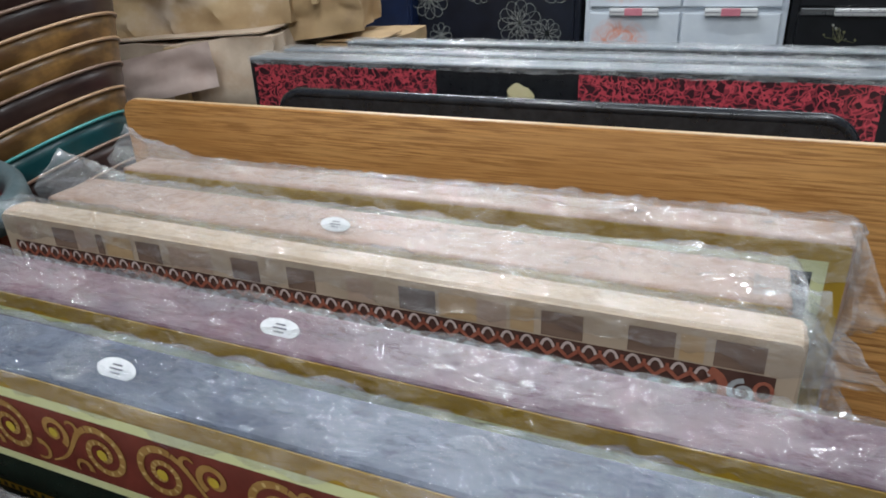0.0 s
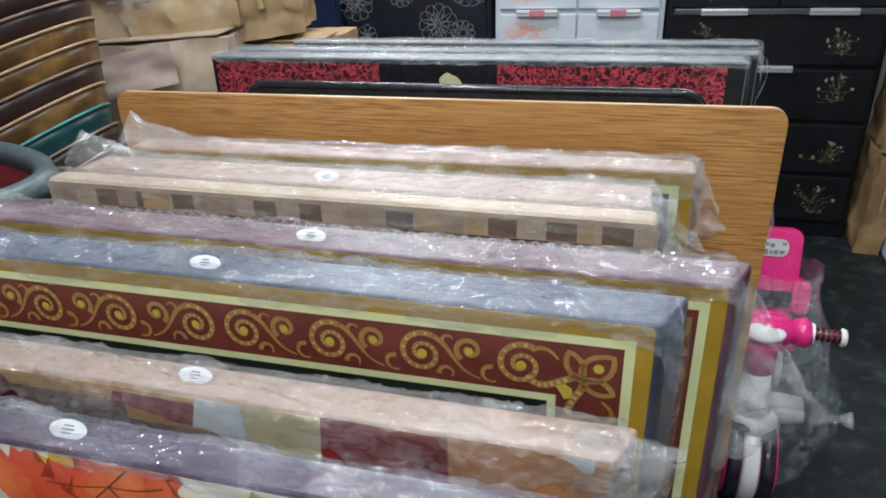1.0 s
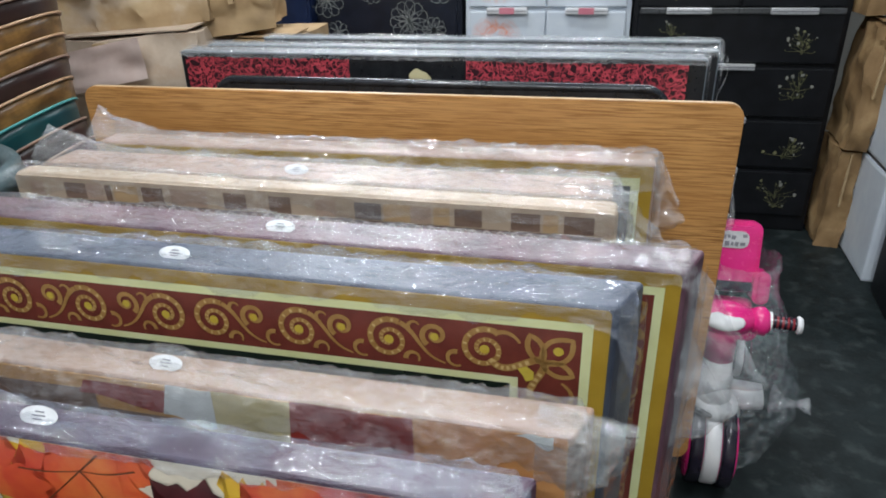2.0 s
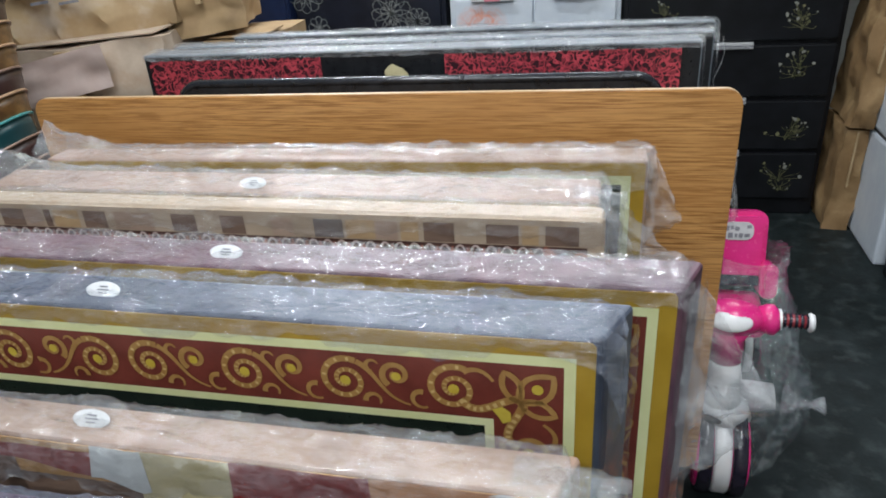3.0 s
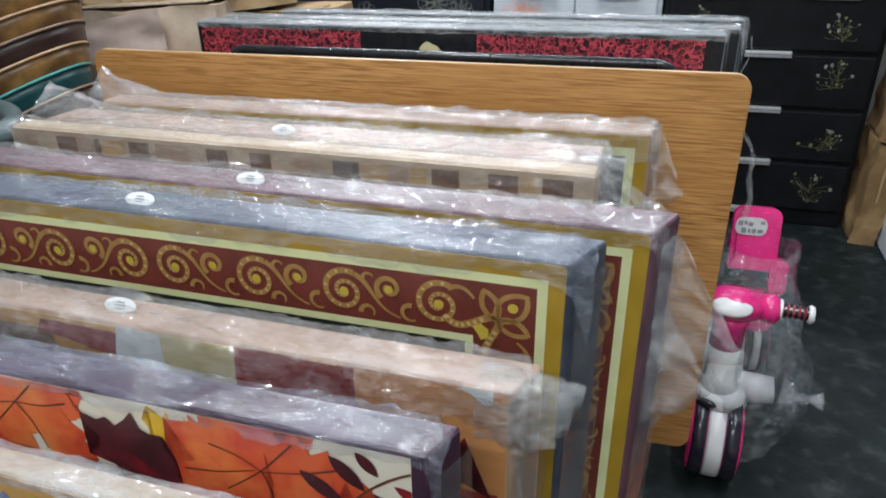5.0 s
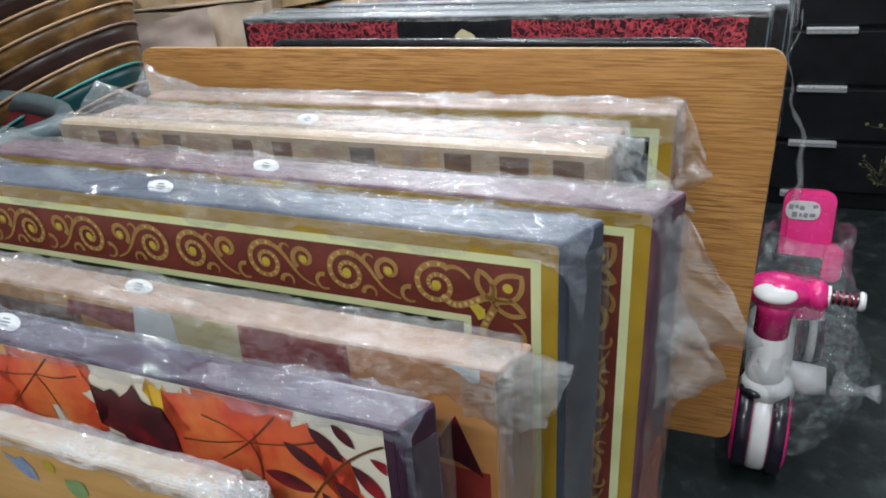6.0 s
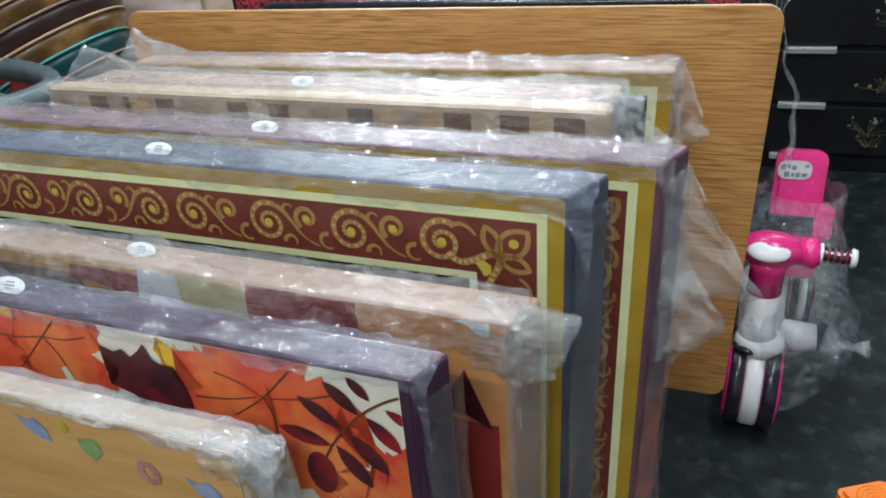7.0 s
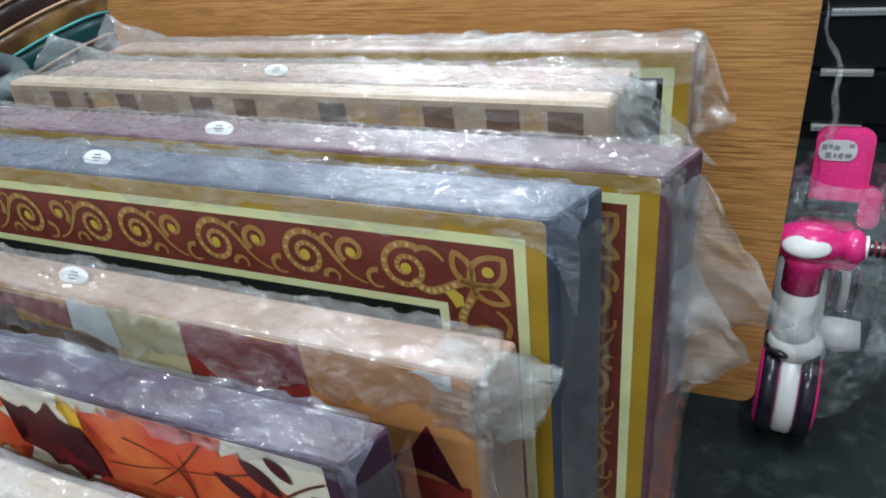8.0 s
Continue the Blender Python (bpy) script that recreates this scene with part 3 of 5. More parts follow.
def scroll_band(length, height, place, parent, detail=True, mirrored=False):
    """Gold scrollwork along a band: large and small volutes joined by stems."""
    h = height
    light, dots = Print(place, 0.0016), Print(place, 0.0018)
    pitch = 0.108
    half = (int(length / pitch) + 1) // 2
    count = 2 * half if mirrored else int(length / pitch)
    axis = length - 0.039 - (half - 0.5) * pitch + 0.022 if mirrored else 0.0
    straight = place
    for i in range(count):
        flip = mirrored and i >= half
        place = (lambda a, b: straight(2 * axis - a, b)) if flip else straight
        light.place = dots.place = place
        u = length - 0.039 - (2 * half - 1 - i if flip else i) * pitch
        g = Print(place, 0.0012)
        big = spiral(u, h * 0.50, h * 0.40, 1.75, 62, 1, 44, 0.13)
        g.ribbon(big, 0.0074, 0.0044)
        if detail:
            for k in range(1, 42, 2):
                light.ribbon([big[k], ((big[k][0] + big[k + 1][0]) / 2, (big[k][1] + big[k + 1][1]) / 2)], 0.0040)
        if i == 0 or (flip and i == 2 * half - 1):
            g.done("scroll", "gold", parent, "dull gold printed volute")
            dots.disc(u, h * 0.50, h * 0.085)
            continue
        g.ribbon(bezier((u + 0.2 * h, h * 0.85), (u + 0.55 * h, h * 0.66), (u + 0.50 * h, h * 0.26), (u + 0.98 * h, h * 0.13)), 0.0064, 0.0022)
        g.done("scroll", "gold", parent, "dull gold printed volute")
        g = Print(place, 0.0013)
        g.ribbon(spiral(u + 0.80 * h, h * 0.66, h * 0.235, 1.3, 235, -1, 28, 0.2), 0.0068, 0.0040)
        g.ribbon(spiral(u + 0.42 * h, h * 0.16, h * 0.14, 0.62, 190, -1, 14, 0.7), 0.0062, 0.0018)
        g.ribbon(spiral(u + 1.16 * h, h * 0.27, h * 0.17, 0.62, 300, -1, 16, 0.7), 0.0026, 0.0064)
        g.ribbon(spiral(u + 0.46 * h, h * 0.80, h * 0.13, 0.62, 250, -1, 14, 0.6), 0.0060, 0.0018)
        g.done("small_scroll", "gold", parent, "dull gold printed curls")
        dots.disc(u, h * 0.50, h * 0.085)
        dots.disc(u + 0.80 * h, h * 0.64, h * 0.075)
    if detail:
        tagged(light.done("scroll_dashing", "goldlight", parent, "pale gold dashes"), kind="stuff")
    tagged(dots.done("scroll_dots", "yellow", parent, "yellow printed dots"), kind="stuff")


def corner_flower(parent, x, z):
    """The gold corner ornament of the scroll border: a lobed flower with two beaded arms and a yellow bud."""
    place = lambda u, v: (x + u, z + v)
    g, f = Print(place, 0.0014), Print(place, 0.0013)
    for a, r, wide in ((45, 0.044, 0.36), (112, 0.036, 0.26), (-22, 0.036, 0.26)):
        c, d = math.cos(radians(a)), math.sin(radians(a))
        loop = bezier((0, 0), (0.35 * r, wide * r * 1.3), (0.75 * r, wide * r), (r, 0), 10) + bezier((r, 0), (0.75 * r, -wide * r), (0.35 * r, -wide * r * 1.3), (0, 0), 10)[1:]
        g.ribbon([(-0.010 + c * u - d * v, -0.010 + d * u + c * v) for u, v in loop], 0.0058)
    beads = Print(place, 0.0019)
    for arm in (bezier((-0.066, -0.012), (-0.050, -0.034), (-0.034, -0.012), (-0.012, -0.006), 16), bezier((-0.012, -0.066), (-0.034, -0.050), (-0.012, -0.034), (-0.006, -0.012), 16)):
        g.ribbon(arm, 0.0086, 0.0086)
        for k in range(0, 14, 2):
            beads.ribbon([arm[k], arm[k + 1]], 0.0050)
    tagged(beads.done("arm_dashing", "goldlight", parent, "pale gold dashes"), kind="stuff")
    g.ribbon(bezier((0.012, -0.034), (0.022, -0.040), (0.028, -0.050), (0.020, -0.062)), 0.0030, 0.0060)
    g.ribbon(bezier((-0.034, 0.012), (-0.040, 0.022), (-0.050, 0.028), (-0.062, 0.020)), 0.0030, 0.0060)
    g.done("corner_flower", "gold", parent, "gold printed corner flower")
    y = Print(place, 0.0024)
    y.disc(0.007, 0.007, 0.0056)
    y.poly([(-0.036, -0.020), (-0.026, -0.016), (-0.018, -0.022), (-0.018, -0.032), (-0.026, -0.036), (-0.030, -0.028)])
    tagged(y.done("corner_dots", "yellow", parent, "yellow printed bud and dot"), kind="stuff")


def scroll_board(m, W, H, T, edge, label, detail=True, flare=0.0):
    """Mustard rim, pale lime line, maroon band with gold scrolls, second lime line, dark middle with a dotted line."""
    ob = board(m, W, H, T, edge, "mustard", label, flare=flare)

    def ring(name, d0, d1, material, lift, lab=""):
        p = Print(lambda u, v: (u, v), lift)
        p.rect(d0, W - d0, H - d1, H - d0)
        p.rect(d0, W - d0, d0, d1)
        p.rect(d0, d1, d1, H - d1)
        p.rect(W - d1, W - d0, d1, H - d1)
        p.done(name, material, ob, lab)

    ring("lime_line", 0.021, 0.0315, "lime", 0.0004, "pale lime printed line")
    ring("maroon_band", 0.0315, 0.097, "maroon", 0.0004, "maroon printed band")
    ring("lime_line", 0.097, 0.106, "lime", 0.0004, "pale lime printed line")
    p = Print(lambda u, v: (u, v), 0.0004)
    p.rect(0.106, W - 0.106, 0.106, H - 0.106)
    p.done("dark_middle", "darkgreen", ob, "blackish green printed middle")
    p = Print(lambda u, v: (u, v), 0.0010)
    c, d = 0.145, 0.03
    loop = [(c + d, H - c), (W - c - d, H - c), (W - c, H - c - d), (W - c, c + d), (W - c - d, c), (c + d, c), (c, c + d), (c, H - c - d), (c + d, H - c)]
    for a, b in zip(loop, loop[1:]):
        p.ribbon([a, b], 0.008)
    p.done("inner_line", "mustard", ob, "mustard printed line")
    p = Print(lambda u, v: (u, v), 0.0014)
    for k in range(int((W - 2 * c - 2 * d) / 0.010)):
        p.rect(c + d + k * 0.010, c + d + k * 0.010 + 0.005, H - c - 0.0025, H - c + 0.0025)
    p.done("inner_dashes", "darkgreen", ob, "dark printed dashes")
    scroll_band(W - 0.19, 0.0655, lambda u, v: (0.095 + u, H - 0.097 + v), ob, detail, True)
    scroll_band(H - 0.19, 0.0655, lambda u, v: (W - 0.0315 - v, 0.095 + u), ob, False)
    corner_flower(ob, W - 0.062, H - 0.064)
    return ob


def lined_board(m, W, H, T, edge, label):
    """Mustard rim with a pale lime line round a dark green middle."""
    ob = board(m, W, H, T, edge, "mustard", label)
    for d0, d1, material, lab in ((0.024, 0.038, "lime", "pale lime printed line"), (0.038, 0.50 * H, "darkgreen", "blackish green printed middle")):
        p = Print(lambda u, v: (u, v), 0.0004 if material == "lime" else 0.0008)
        p.rect(d0, W - d0, d0 if material == "lime" else d0, H - d0)
        p.done("printed_panel", material, ob, lab)
    return ob


# ---- room ----
def structure(name, bm, material, label, category):
    return tagged(part(name, bm, material), label, category, kind="structure")


X0, X1, Y0, Y1, ZC = -2.4, 2.7, -2.2, 3.45, 2.7
structure("floor", box(X0 - 0.15, X1 + 0.15, Y0 - 0.15, Y1 + 0.15, -0.1, 0.0), "floor", "dark worn greenish concrete shop floor with pale scuffs", "floor")
structure("wall_north", box(X0 - 0.15, X1 + 0.15, Y1, Y1 + 0.15, 0.0, ZC), "wall", "plain painted plaster wall behind the drawer chests", "wall")
structure("wall_south", box(X0 - 0.15, X1 + 0.15, Y0 - 0.15, Y0, 0.0, ZC), "wall", "plain painted plaster wall closing the shop", "wall")
structure("wall_west", box(X0 - 0.15, X0, Y0, Y1, 0.0, ZC), "wall", "plain painted plaster wall behind the stacked tubs", "wall")
structure("wall_east", box(X1, X1 + 0.15, Y0, Y1, 0.0, ZC), "wall", "plain painted plaster wall beside the aisle", "wall")
structure("ceiling", box(X0 - 0.15, X1 + 0.15, Y0 - 0.15, Y1 + 0.15, ZC, ZC + 0.12), "ceiling", "plain white painted ceiling with tube lamps", "ceiling")

# ---- bearers under the boards ----
for bx in (-0.38, 0.02):
    b = part("timber_bearer", box(bx, bx + 0.09, 0.22, 1.98, 0, 0.125, 0.004), "timber")
    tagged(b, "dark old timber bearer under the stacked boards", "timber", "timber bearers")

BASE = 0.1255


def edge_pose(xr, yr, W, yaw, z=BASE, lean=0.0):
    """The pose of a board whose right front lower corner stands at (xr, yr)."""
    a = radians(yaw)
    return pose(xr - W * math.cos(a), yr - W * math.sin(a), z, lean, 0, yaw)


# ---- bamboo board ----
wood = thing("table_top", pose(-0.65, 1.192, BASE, 0.2, 0, 0), "bare bamboo-patterned wooden table top with rounded corners", "table top", "table tops stacked on edge")
part("core", extrude_outline(rounded_rect(0, 1.308, 0, 0.793, 0.028, 6), 0.0015, 0.018, 0.003), "ochre", wood, "pale particle-board edge")
part("face_laminate", extrude_outline(rounded_rect(0.0005, 1.3075, 0.0005, 0.7925, 0.028, 6), 0, 0.004, 0.0012), "bamboo", wood)

# ---- boards behind the bamboo one ----
K = thing("table_top", pose(-0.50, 1.44, BASE), "glossy black board with rounded corners and a raised rim", "table top", "table tops stacked on edge")
part("panel", extrude_outline(rounded_rect(0, 1.06, 0, 0.762, 0.055, 8), 0.006, 0.03, 0.003), "blackgloss", K)
bm = tube([(x, 0.015, z) for x, z in rounded_rect(0.006, 1.054, 0.006, 0.756, 0.05, 8)] + [(1.054, 0.015, 0.706)], 0.011, 8)
part("rim", bm, "blackgloss", K, "raised rounded black rim", smooth=True)

red = board(edge_pose(0.648, 1.594, 1.316, 0.0), 1.316, 0.797, 0.075, "greyblue", "black", "plastic-wrapped black table top with red tangle print and pale rose")
for a, b in ((0.014, 0.465), (0.762, 1.274)):
    p = Print(lambda u, v: (u, v), 0.0004)
    p.rect(a, b, 0.03, 0.784)
    p.done("red_panel", "red_tangle", red, "dark panel printed with tangled red lines")
p = Print(lambda u, v: (u, v), 0.0010)
p.poly([(0.645 + (0.027 + 0.004 * math.cos(5 * a * math.pi / 15)) * math.cos(a * math.pi / 15), 0.738 + (0.024 + 0.004 * math.sin(4 * a * math.pi / 15)) * math.sin(a * math.pi / 15)) for a in range(30)])
p.done("rose", "khaki", red, "pale cream printed rose")
wrap_sleeve(red, 1.316, 0.797, 0.075, 3.1, front=0.014, back=0.03, amp=0.004, right=0.004, droop_r=0.0, film="film_loose", side=0.5, ragged=0.006)

for xr, y0, W, seed in ((0.690, 1.72, 1.35, 5.7), (0.712, 1.86, 1.27, 8.2)):
    ob = board(edge_pose(xr, y0, W, 0.0), W, 0.795, 0.05, "greyblue", "black", "plastic-wrapped black table top seen along its grey-blue edge")
    wrap_sleeve(ob, W, 0.795, 0.05, seed, front=0.014, back=0.03, amp=0.004, right=0.010, droop_r=0.01, film="film_loose", side=0.6, ragged=0.006)

# ---- wrapped boards in front of the bamboo one ----
B8 = lined_board(edge_pose(0.507, 1.040, 1.02, 0.5), 1.02, 0.726, 0.062, "peach", "wrapped table top with mustard rim and peach edge")
wrap_sleeve(B8, 1.02, 0.726, 0.062, 1.3, front=0.05, amp=0.009, gap=0.006, film="film_loose", left=0.01, right=0.012, peak_l=0.045, droop_r=0.01, side=0.2)
hanging_flap(B8, 1.02, 0.726, 0.062, 1.7, 0.065, 0.17, 0.6)

B7 = lined_board(edge_pose(0.437, 0.890, 0.97, -1.0), 0.97, 0.721, 0.088, "peach", "wrapped table top with mustard rim, peach edge and oval sticker")
wrap_sleeve(B7, 0.97, 0.721, 0.088, 2.6, front=0.05, amp=0.009, gap=0.005, film="film_loose", left=0.01, right=0.012, peak_l=0.045, droop_r=0.01, side=0.25)
bag_end(B7, 0.97, 0.721, 0.070, 2.1, 0.035, 0.075)
hanging_flap(B7, 0.97, 0.721, 0.062, 3.9, 0.115, 0.13, 0.7)
oval_sticker(B7, 0.472, 0.018, 0.7310)

H6 = 0.738
B6 = board(edge_pose(0.442, 0.798, 0.95, -1.2), 0.95, H6, 0.044, "cream", "cream", "cream table top with brown block border, loosely wrapped in plastic", 0.012)
BLOCKS = (("taupe", 0.03, 0.056), ("brown", 0.095, 0.134), ("taupe", 0.134, 0.165), ("brown", 0.169, 0.180), ("ochre", 0.184, 0.226), ("brown", 0.234, 0.271), ("taupe", 0.284, 0.345), ("brown", 0.374, 0.411), ("brown", 0.448, 0.483),
          ("taupe", 0.522, 0.553), ("slatebrown", 0.582, 0.622), ("ochre", 0.626, 0.665), ("taupe", 0.665, 0.695), ("ochre", 0.699, 0.722), ("brown", 0.729, 0.768), ("brown", 0.808, 0.848), ("ochre", 0.852, 0.872), ("brown", 0.880, 0.920))
for c, a, b in BLOCKS:
    p = Print(lambda u, v: (u, v))
    p.rect(a, b, 0.701, 0.727)
    p.done("printed_block", c, B6, c.replace("slate", "greyish ") + " printed block")
p = Print(lambda u, v: (u, v), 0.0005)
p.rect(0.02, 0.93, 0.650, 0.6995)
p.done("ornament_strip", "umber", B6, "dark printed ornament strip")
p, q, o = Print(lambda u, v: (u, v), 0.0010), Print(lambda u, v: (u, v), 0.0013), Print(lambda u, v: (u, v), 0.0010)
for k in range(44):
    x = 0.03 + 0.0196 * k
    p.ribbon(bezier((x - 0.0060, 0.6895), (x - 0.0035, 0.7000), (x + 0.0035, 0.7000), (x + 0.0060, 0.6895), 8), 0.0028)
    q.ribbon([(x - 0.0098, 0.6905), (x, 0.6810), (x + 0.0098, 0.6905)], 0.0044)
    q.ribbon([(x - 0.0098, 0.6905), (x - 0.0098, 0.6955)], 0.0030)
    o.disc(x, 0.6690, 0.0078, 12, 1.15)
    p.ribbon([(x + 0.0050 * math.cos(a * math.pi / 6), 0.6690 + 0.0060 * math.sin(a * math.pi / 6)) for a in range(13)], 0.0011)
tagged(p.done("ornament_print", "arch", B6, "pale pinkish printed arches"), kind="stuff")
tagged(q.done("ornament_zigzag", "zigzag", B6, "brick-red printed zigzag"), kind="stuff")
tagged(o.done("ornament_ovals", "ovalgrey", B6, "grey-blue printed ovals"), kind="stuff")
p, q = Print(lambda u, v: (u, v), 0.0016), Print(lambda u, v: (u, v), 0.0019)
p.ribbon(bezier((0.878, 0.697), (0.896, 0.690), (0.892, 0.672), (0.884, 0.655)), 0.0085)
p.ribbon([(0.922 + 0.007 * math.cos(a * math.pi / 6), 0.684 + 0.009 * math.sin(a * math.pi / 6)) for a in range(13)], 0.0034)
q.ribbon(spiral(0.906, 0.680, 0.012, 1.5, 90, 1, 24, 0.2), 0.0050, 0.0030)
p.done("corner_curl", "zigzag", B6, "brick-red printed corner curl")
q.done("corner_spiral", "ovalgrey", B6, "grey-blue printed corner spiral")
p = Print(lambda u, v: (u, v), 0.0005)
p.rect(0.02, 0.93, 0.02, 0.648)
p.done("printed_panel", "tan", B6, "tan wood-print panel")
wrap_sleeve(B6, 0.95, H6, 0.044, 4.4, front=0.03, amp=0.006, left=0.012, right=0.02, peak_l=0.0, droop_r=0.02, film="film", side=0.2)
hanging_flap(B6, 0.95, H6, 0.044, 6.1, 0.06, 0.16, 0.6)

B5 = scroll_board(edge_pose(0.513, 0.650, 1.02, -1.3), 1.02, 0.731, 0.066, "mauve", "wrapped table top with maroon and gold scroll border, mauve edge", False, 0.024)
wrap_sleeve(B5, 1.02, 0.731, 0.066, 6.5, front=0.022, ragged=0.016, amp=0.0075, left=0.01, right=0.014, peak_l=0.024, droop_r=0.01, side=0.6, flare=0.024)
hanging_flap(B5, 1.02, 0.731, 0.066, 8.8, 0.125, 0.24, 0.60)
hanging_flap(B5, 1.02, 0.650, 0.066, 2.2, 0.098, 0.25, 0.50)
oval_sticker(B5, 0.522, 0.025, 0.7355)

B4 = scroll_board(edge_pose(0.436, 0.557, 1.03, -0.9), 1.03, 0.731, 0.066, "slate", "wrapped table top with maroon and gold scroll border, slate-blue edge", flare=0.028)
wrap_sleeve(B4, 1.03, 0.731, 0.066, 7.9, front=0.022, ragged=0.016, amp=0.0075, left=0.01, right=0.022, droop_r=0.014, side=0.66, film="film_cool_sheen", flare=0.028)
oval_sticker(B4, 0.517, 0.026, 0.7355)

B3 = board(edge_pose(0.402, 0.452, 0.98, -1.0), 0.98, 0.650, 0.052, "peach", "tan", "peach-edged table top with patchwork leaf print in loose plastic", flare=0.018)
for material, quads in (
    ("redbrown", [(0.695, 0.825, 0.52, 0.648), (0.45, 0.556, 0.612, 0.640), (0.895, 0.968, 0.10, 0.525)]),
    ("rust", [(0.822, 0.975, 0.45, 0.648)]),
    ("khaki", [(0.60, 0.70, 0.54, 0.647)]),
    ("paleblue", [(0.553, 0.606, 0.598, 0.648), (0.935, 0.962, 0.634, 0.648)]),
    ("brown", [(0.02, 0.46, 0.45, 0.628), (0.44, 0.70, 0.42, 0.604)]),
):
    lift = {"brown": 0.0003, "khaki": 0.0005, "redbrown": 0.0009, "rust": 0.0007, "paleblue": 0.0011}[material]
    for a, b, c, d in quads:
        top = bezier((a, d), (a + (b - a) * 0.3, d + 0.002), (a + (b - a) * 0.7, d - 0.003), (b, d), 6)
        bot = bezier((b, c), (a + (b - a) * 0.7, c - 0.012), (a + (b - a) * 0.3, c + 0.016), (a - 0.01, c + 0.01), 6)
        p = Print(lambda u, v: (u, v), lift)
        p.poly(top + bot)
        p.done("printed_patch", material, B3, "patch of the leaf print")
for x, z, s in ((0.935, 0.545, 0.045), (0.90, 0.33, 0.05), (0.30, 0.60, 0.04)):
    p = Print(lambda u, v: (u, v), 0.0013)
    p.poly([(x - s, z - 0.2 * s), (x - 0.4 * s, z + 0.3 * s), (x, z + s), (x + 0.3 * s, z + 0.2 * s), (x + 0.6 * s, z - 0.6 * s), (x, z - 0.3 * s)])
    p.done("printed_leaf", "darkleaf", B3, "dark printed leaf")
wrap_sleeve(B3, 0.98, 0.650, 0.052, 9.3, front=0.050, amp=0.008, gap=0.005, film="film_loose", left=0.01, right=0.012, droop_r=0.008, side=0.46, ragged=0.03, flare=0.018)
bag_end(B3, 0.98, 0.650, 0.052, 5.2, 0.058, 0.082)
oval_sticker(B3, 0.538, 0.026, 0.6550)


# ---- maple leaf board ----
MAPLE = [(0.0, 1.0), (0.10, 0.78), (0.22, 0.84), (0.20, 0.58), (0.44, 0.72), (0.48, 0.60), (0.74, 0.62), (0.66, 0.44), (0.92, 0.30), (0.62, 0.16), (0.66, 0.02), (0.30, 0.04), (0.06, -0.06)]


def maple(p, x, z, size, turn, spread=1.0):
    pts = MAPLE + [(-a, b) for a, b in reversed(MAPLE[1:])]
    c, s = math.cos(radians(turn)), math.sin(radians(turn))
    p.poly([(x + size * (spread * a * c - b * s), z + size * (spread * a * s + b * c)) for a, b in pts])


W2, H2 = 0.95, 0.672
B2 = board(edge_pose(0.358, 0.333, W2, -0.7), W2, H2, 0.042, "plum", "plum", "table top with autumn maple leaf print and plum edge, wrapped", flare=0.016)
clip = (0.0045, W2 - 0.012, 0.012, H2 - 0.0045)


def clipped(p, name, material, label):
    """Cuts a print off at the board's printed field."""
    for co, no in (((clip[0], 0, 0), (-1, 0, 0)), ((clip[1], 0, 0), (1, 0, 0)), ((0, 0, clip[2]), (0, 0, -1)), ((0, 0, clip[3]), (0, 0, 1))):
        bmesh.ops.bisect_plane(p.bm, geom=p.bm.verts[:] + p.bm.edges[:] + p.bm.faces[:], plane_co=co, plane_no=no, clear_outer=True)
    return p.done(name, material, B2, label)


p = Print(lambda u, v: (u, v), 0.0002)
p.rect(clip[0], clip[1], clip[2], clip[3])
p.done("print_field", "ivory", B2, "ivory ground of the leaf print")
for x, z, size, tn, spread in ((0.735, 0.600, 0.075, 25, 0.9), (0.520, 0.600, 0.085, 60, 1.0), (0.25, 0.58, 0.12, -30, 1.0), (0.90, 0.36, 0.10, 40, 1.0), (0.42, 0.38, 0.15, 10, 1.0), (0.848, 0.535, 0.060, 20, 1.0)):
    p = Print(lambda u, v: (u, v), 0.0005)
    maple(p, x, z, size, tn, spread)
    clipped(p, "yellow_leaf", "yellowleaf", "yellow printed maple leaf")
for n, (x, z, size, tn) in enumerate(((0.805, 0.590, 0.110, -20), (0.800, 0.600, 0.100, 55), (0.815, 0.580, 0.100, -85), (0.565, 0.610, 0.092, 20), (0.560, 0.625, 0.085, -65), (0.555, 0.610, 0.080, 120), (0.935, 0.525, 0.075, 20), (0.950, 0.56, 0.05, 60), (0.440, 0.600, 0.085, -30), (0.30, 0.55, 0.14, 15), (0.12, 0.58, 0.13, -15), (0.62, 0.36, 0.15, 60), (0.30, 0.30, 0.16, -40), (0.86, 0.22, 0.15, 10))):
    p = Print(lambda u, v: (u, v), 0.0008 + 0.00004 * n)
    maple(p, x, z, size, tn)
    clipped(p, "orange_leaf", "orangeleaf", "orange printed maple leaf")
for line in (((0.838, 0.657), (0.807, 0.621), (0.770, 0.593)), ((0.759, 0.640), (0.785, 0.634), (0.807, 0.621)), ((0.807, 0.621), (0.815, 0.600), (0.812, 0.577)), ((0.875, 0.640), (0.845, 0.628), (0.807, 0.621)), ((0.730, 0.606), (0.765, 0.610), (0.800, 0.621)),
             ((0.580, 0.663), (0.556, 0.640), (0.503, 0.590)), ((0.487, 0.632), (0.520, 0.632), (0.556, 0.640)), ((0.556, 0.640), (0.570, 0.620), (0.578, 0.590)), ((0.615, 0.650), (0.585, 0.640), (0.556, 0.640))):
    p = Print(lambda u, v: (u, v), 0.0016)
    p.ribbon(bezier(line[0], line[1], line[1], line[2], 8), 0.0020, 0.0011)
    clipped(p, "leaf_vein", "vein", "thin brown printed vein")
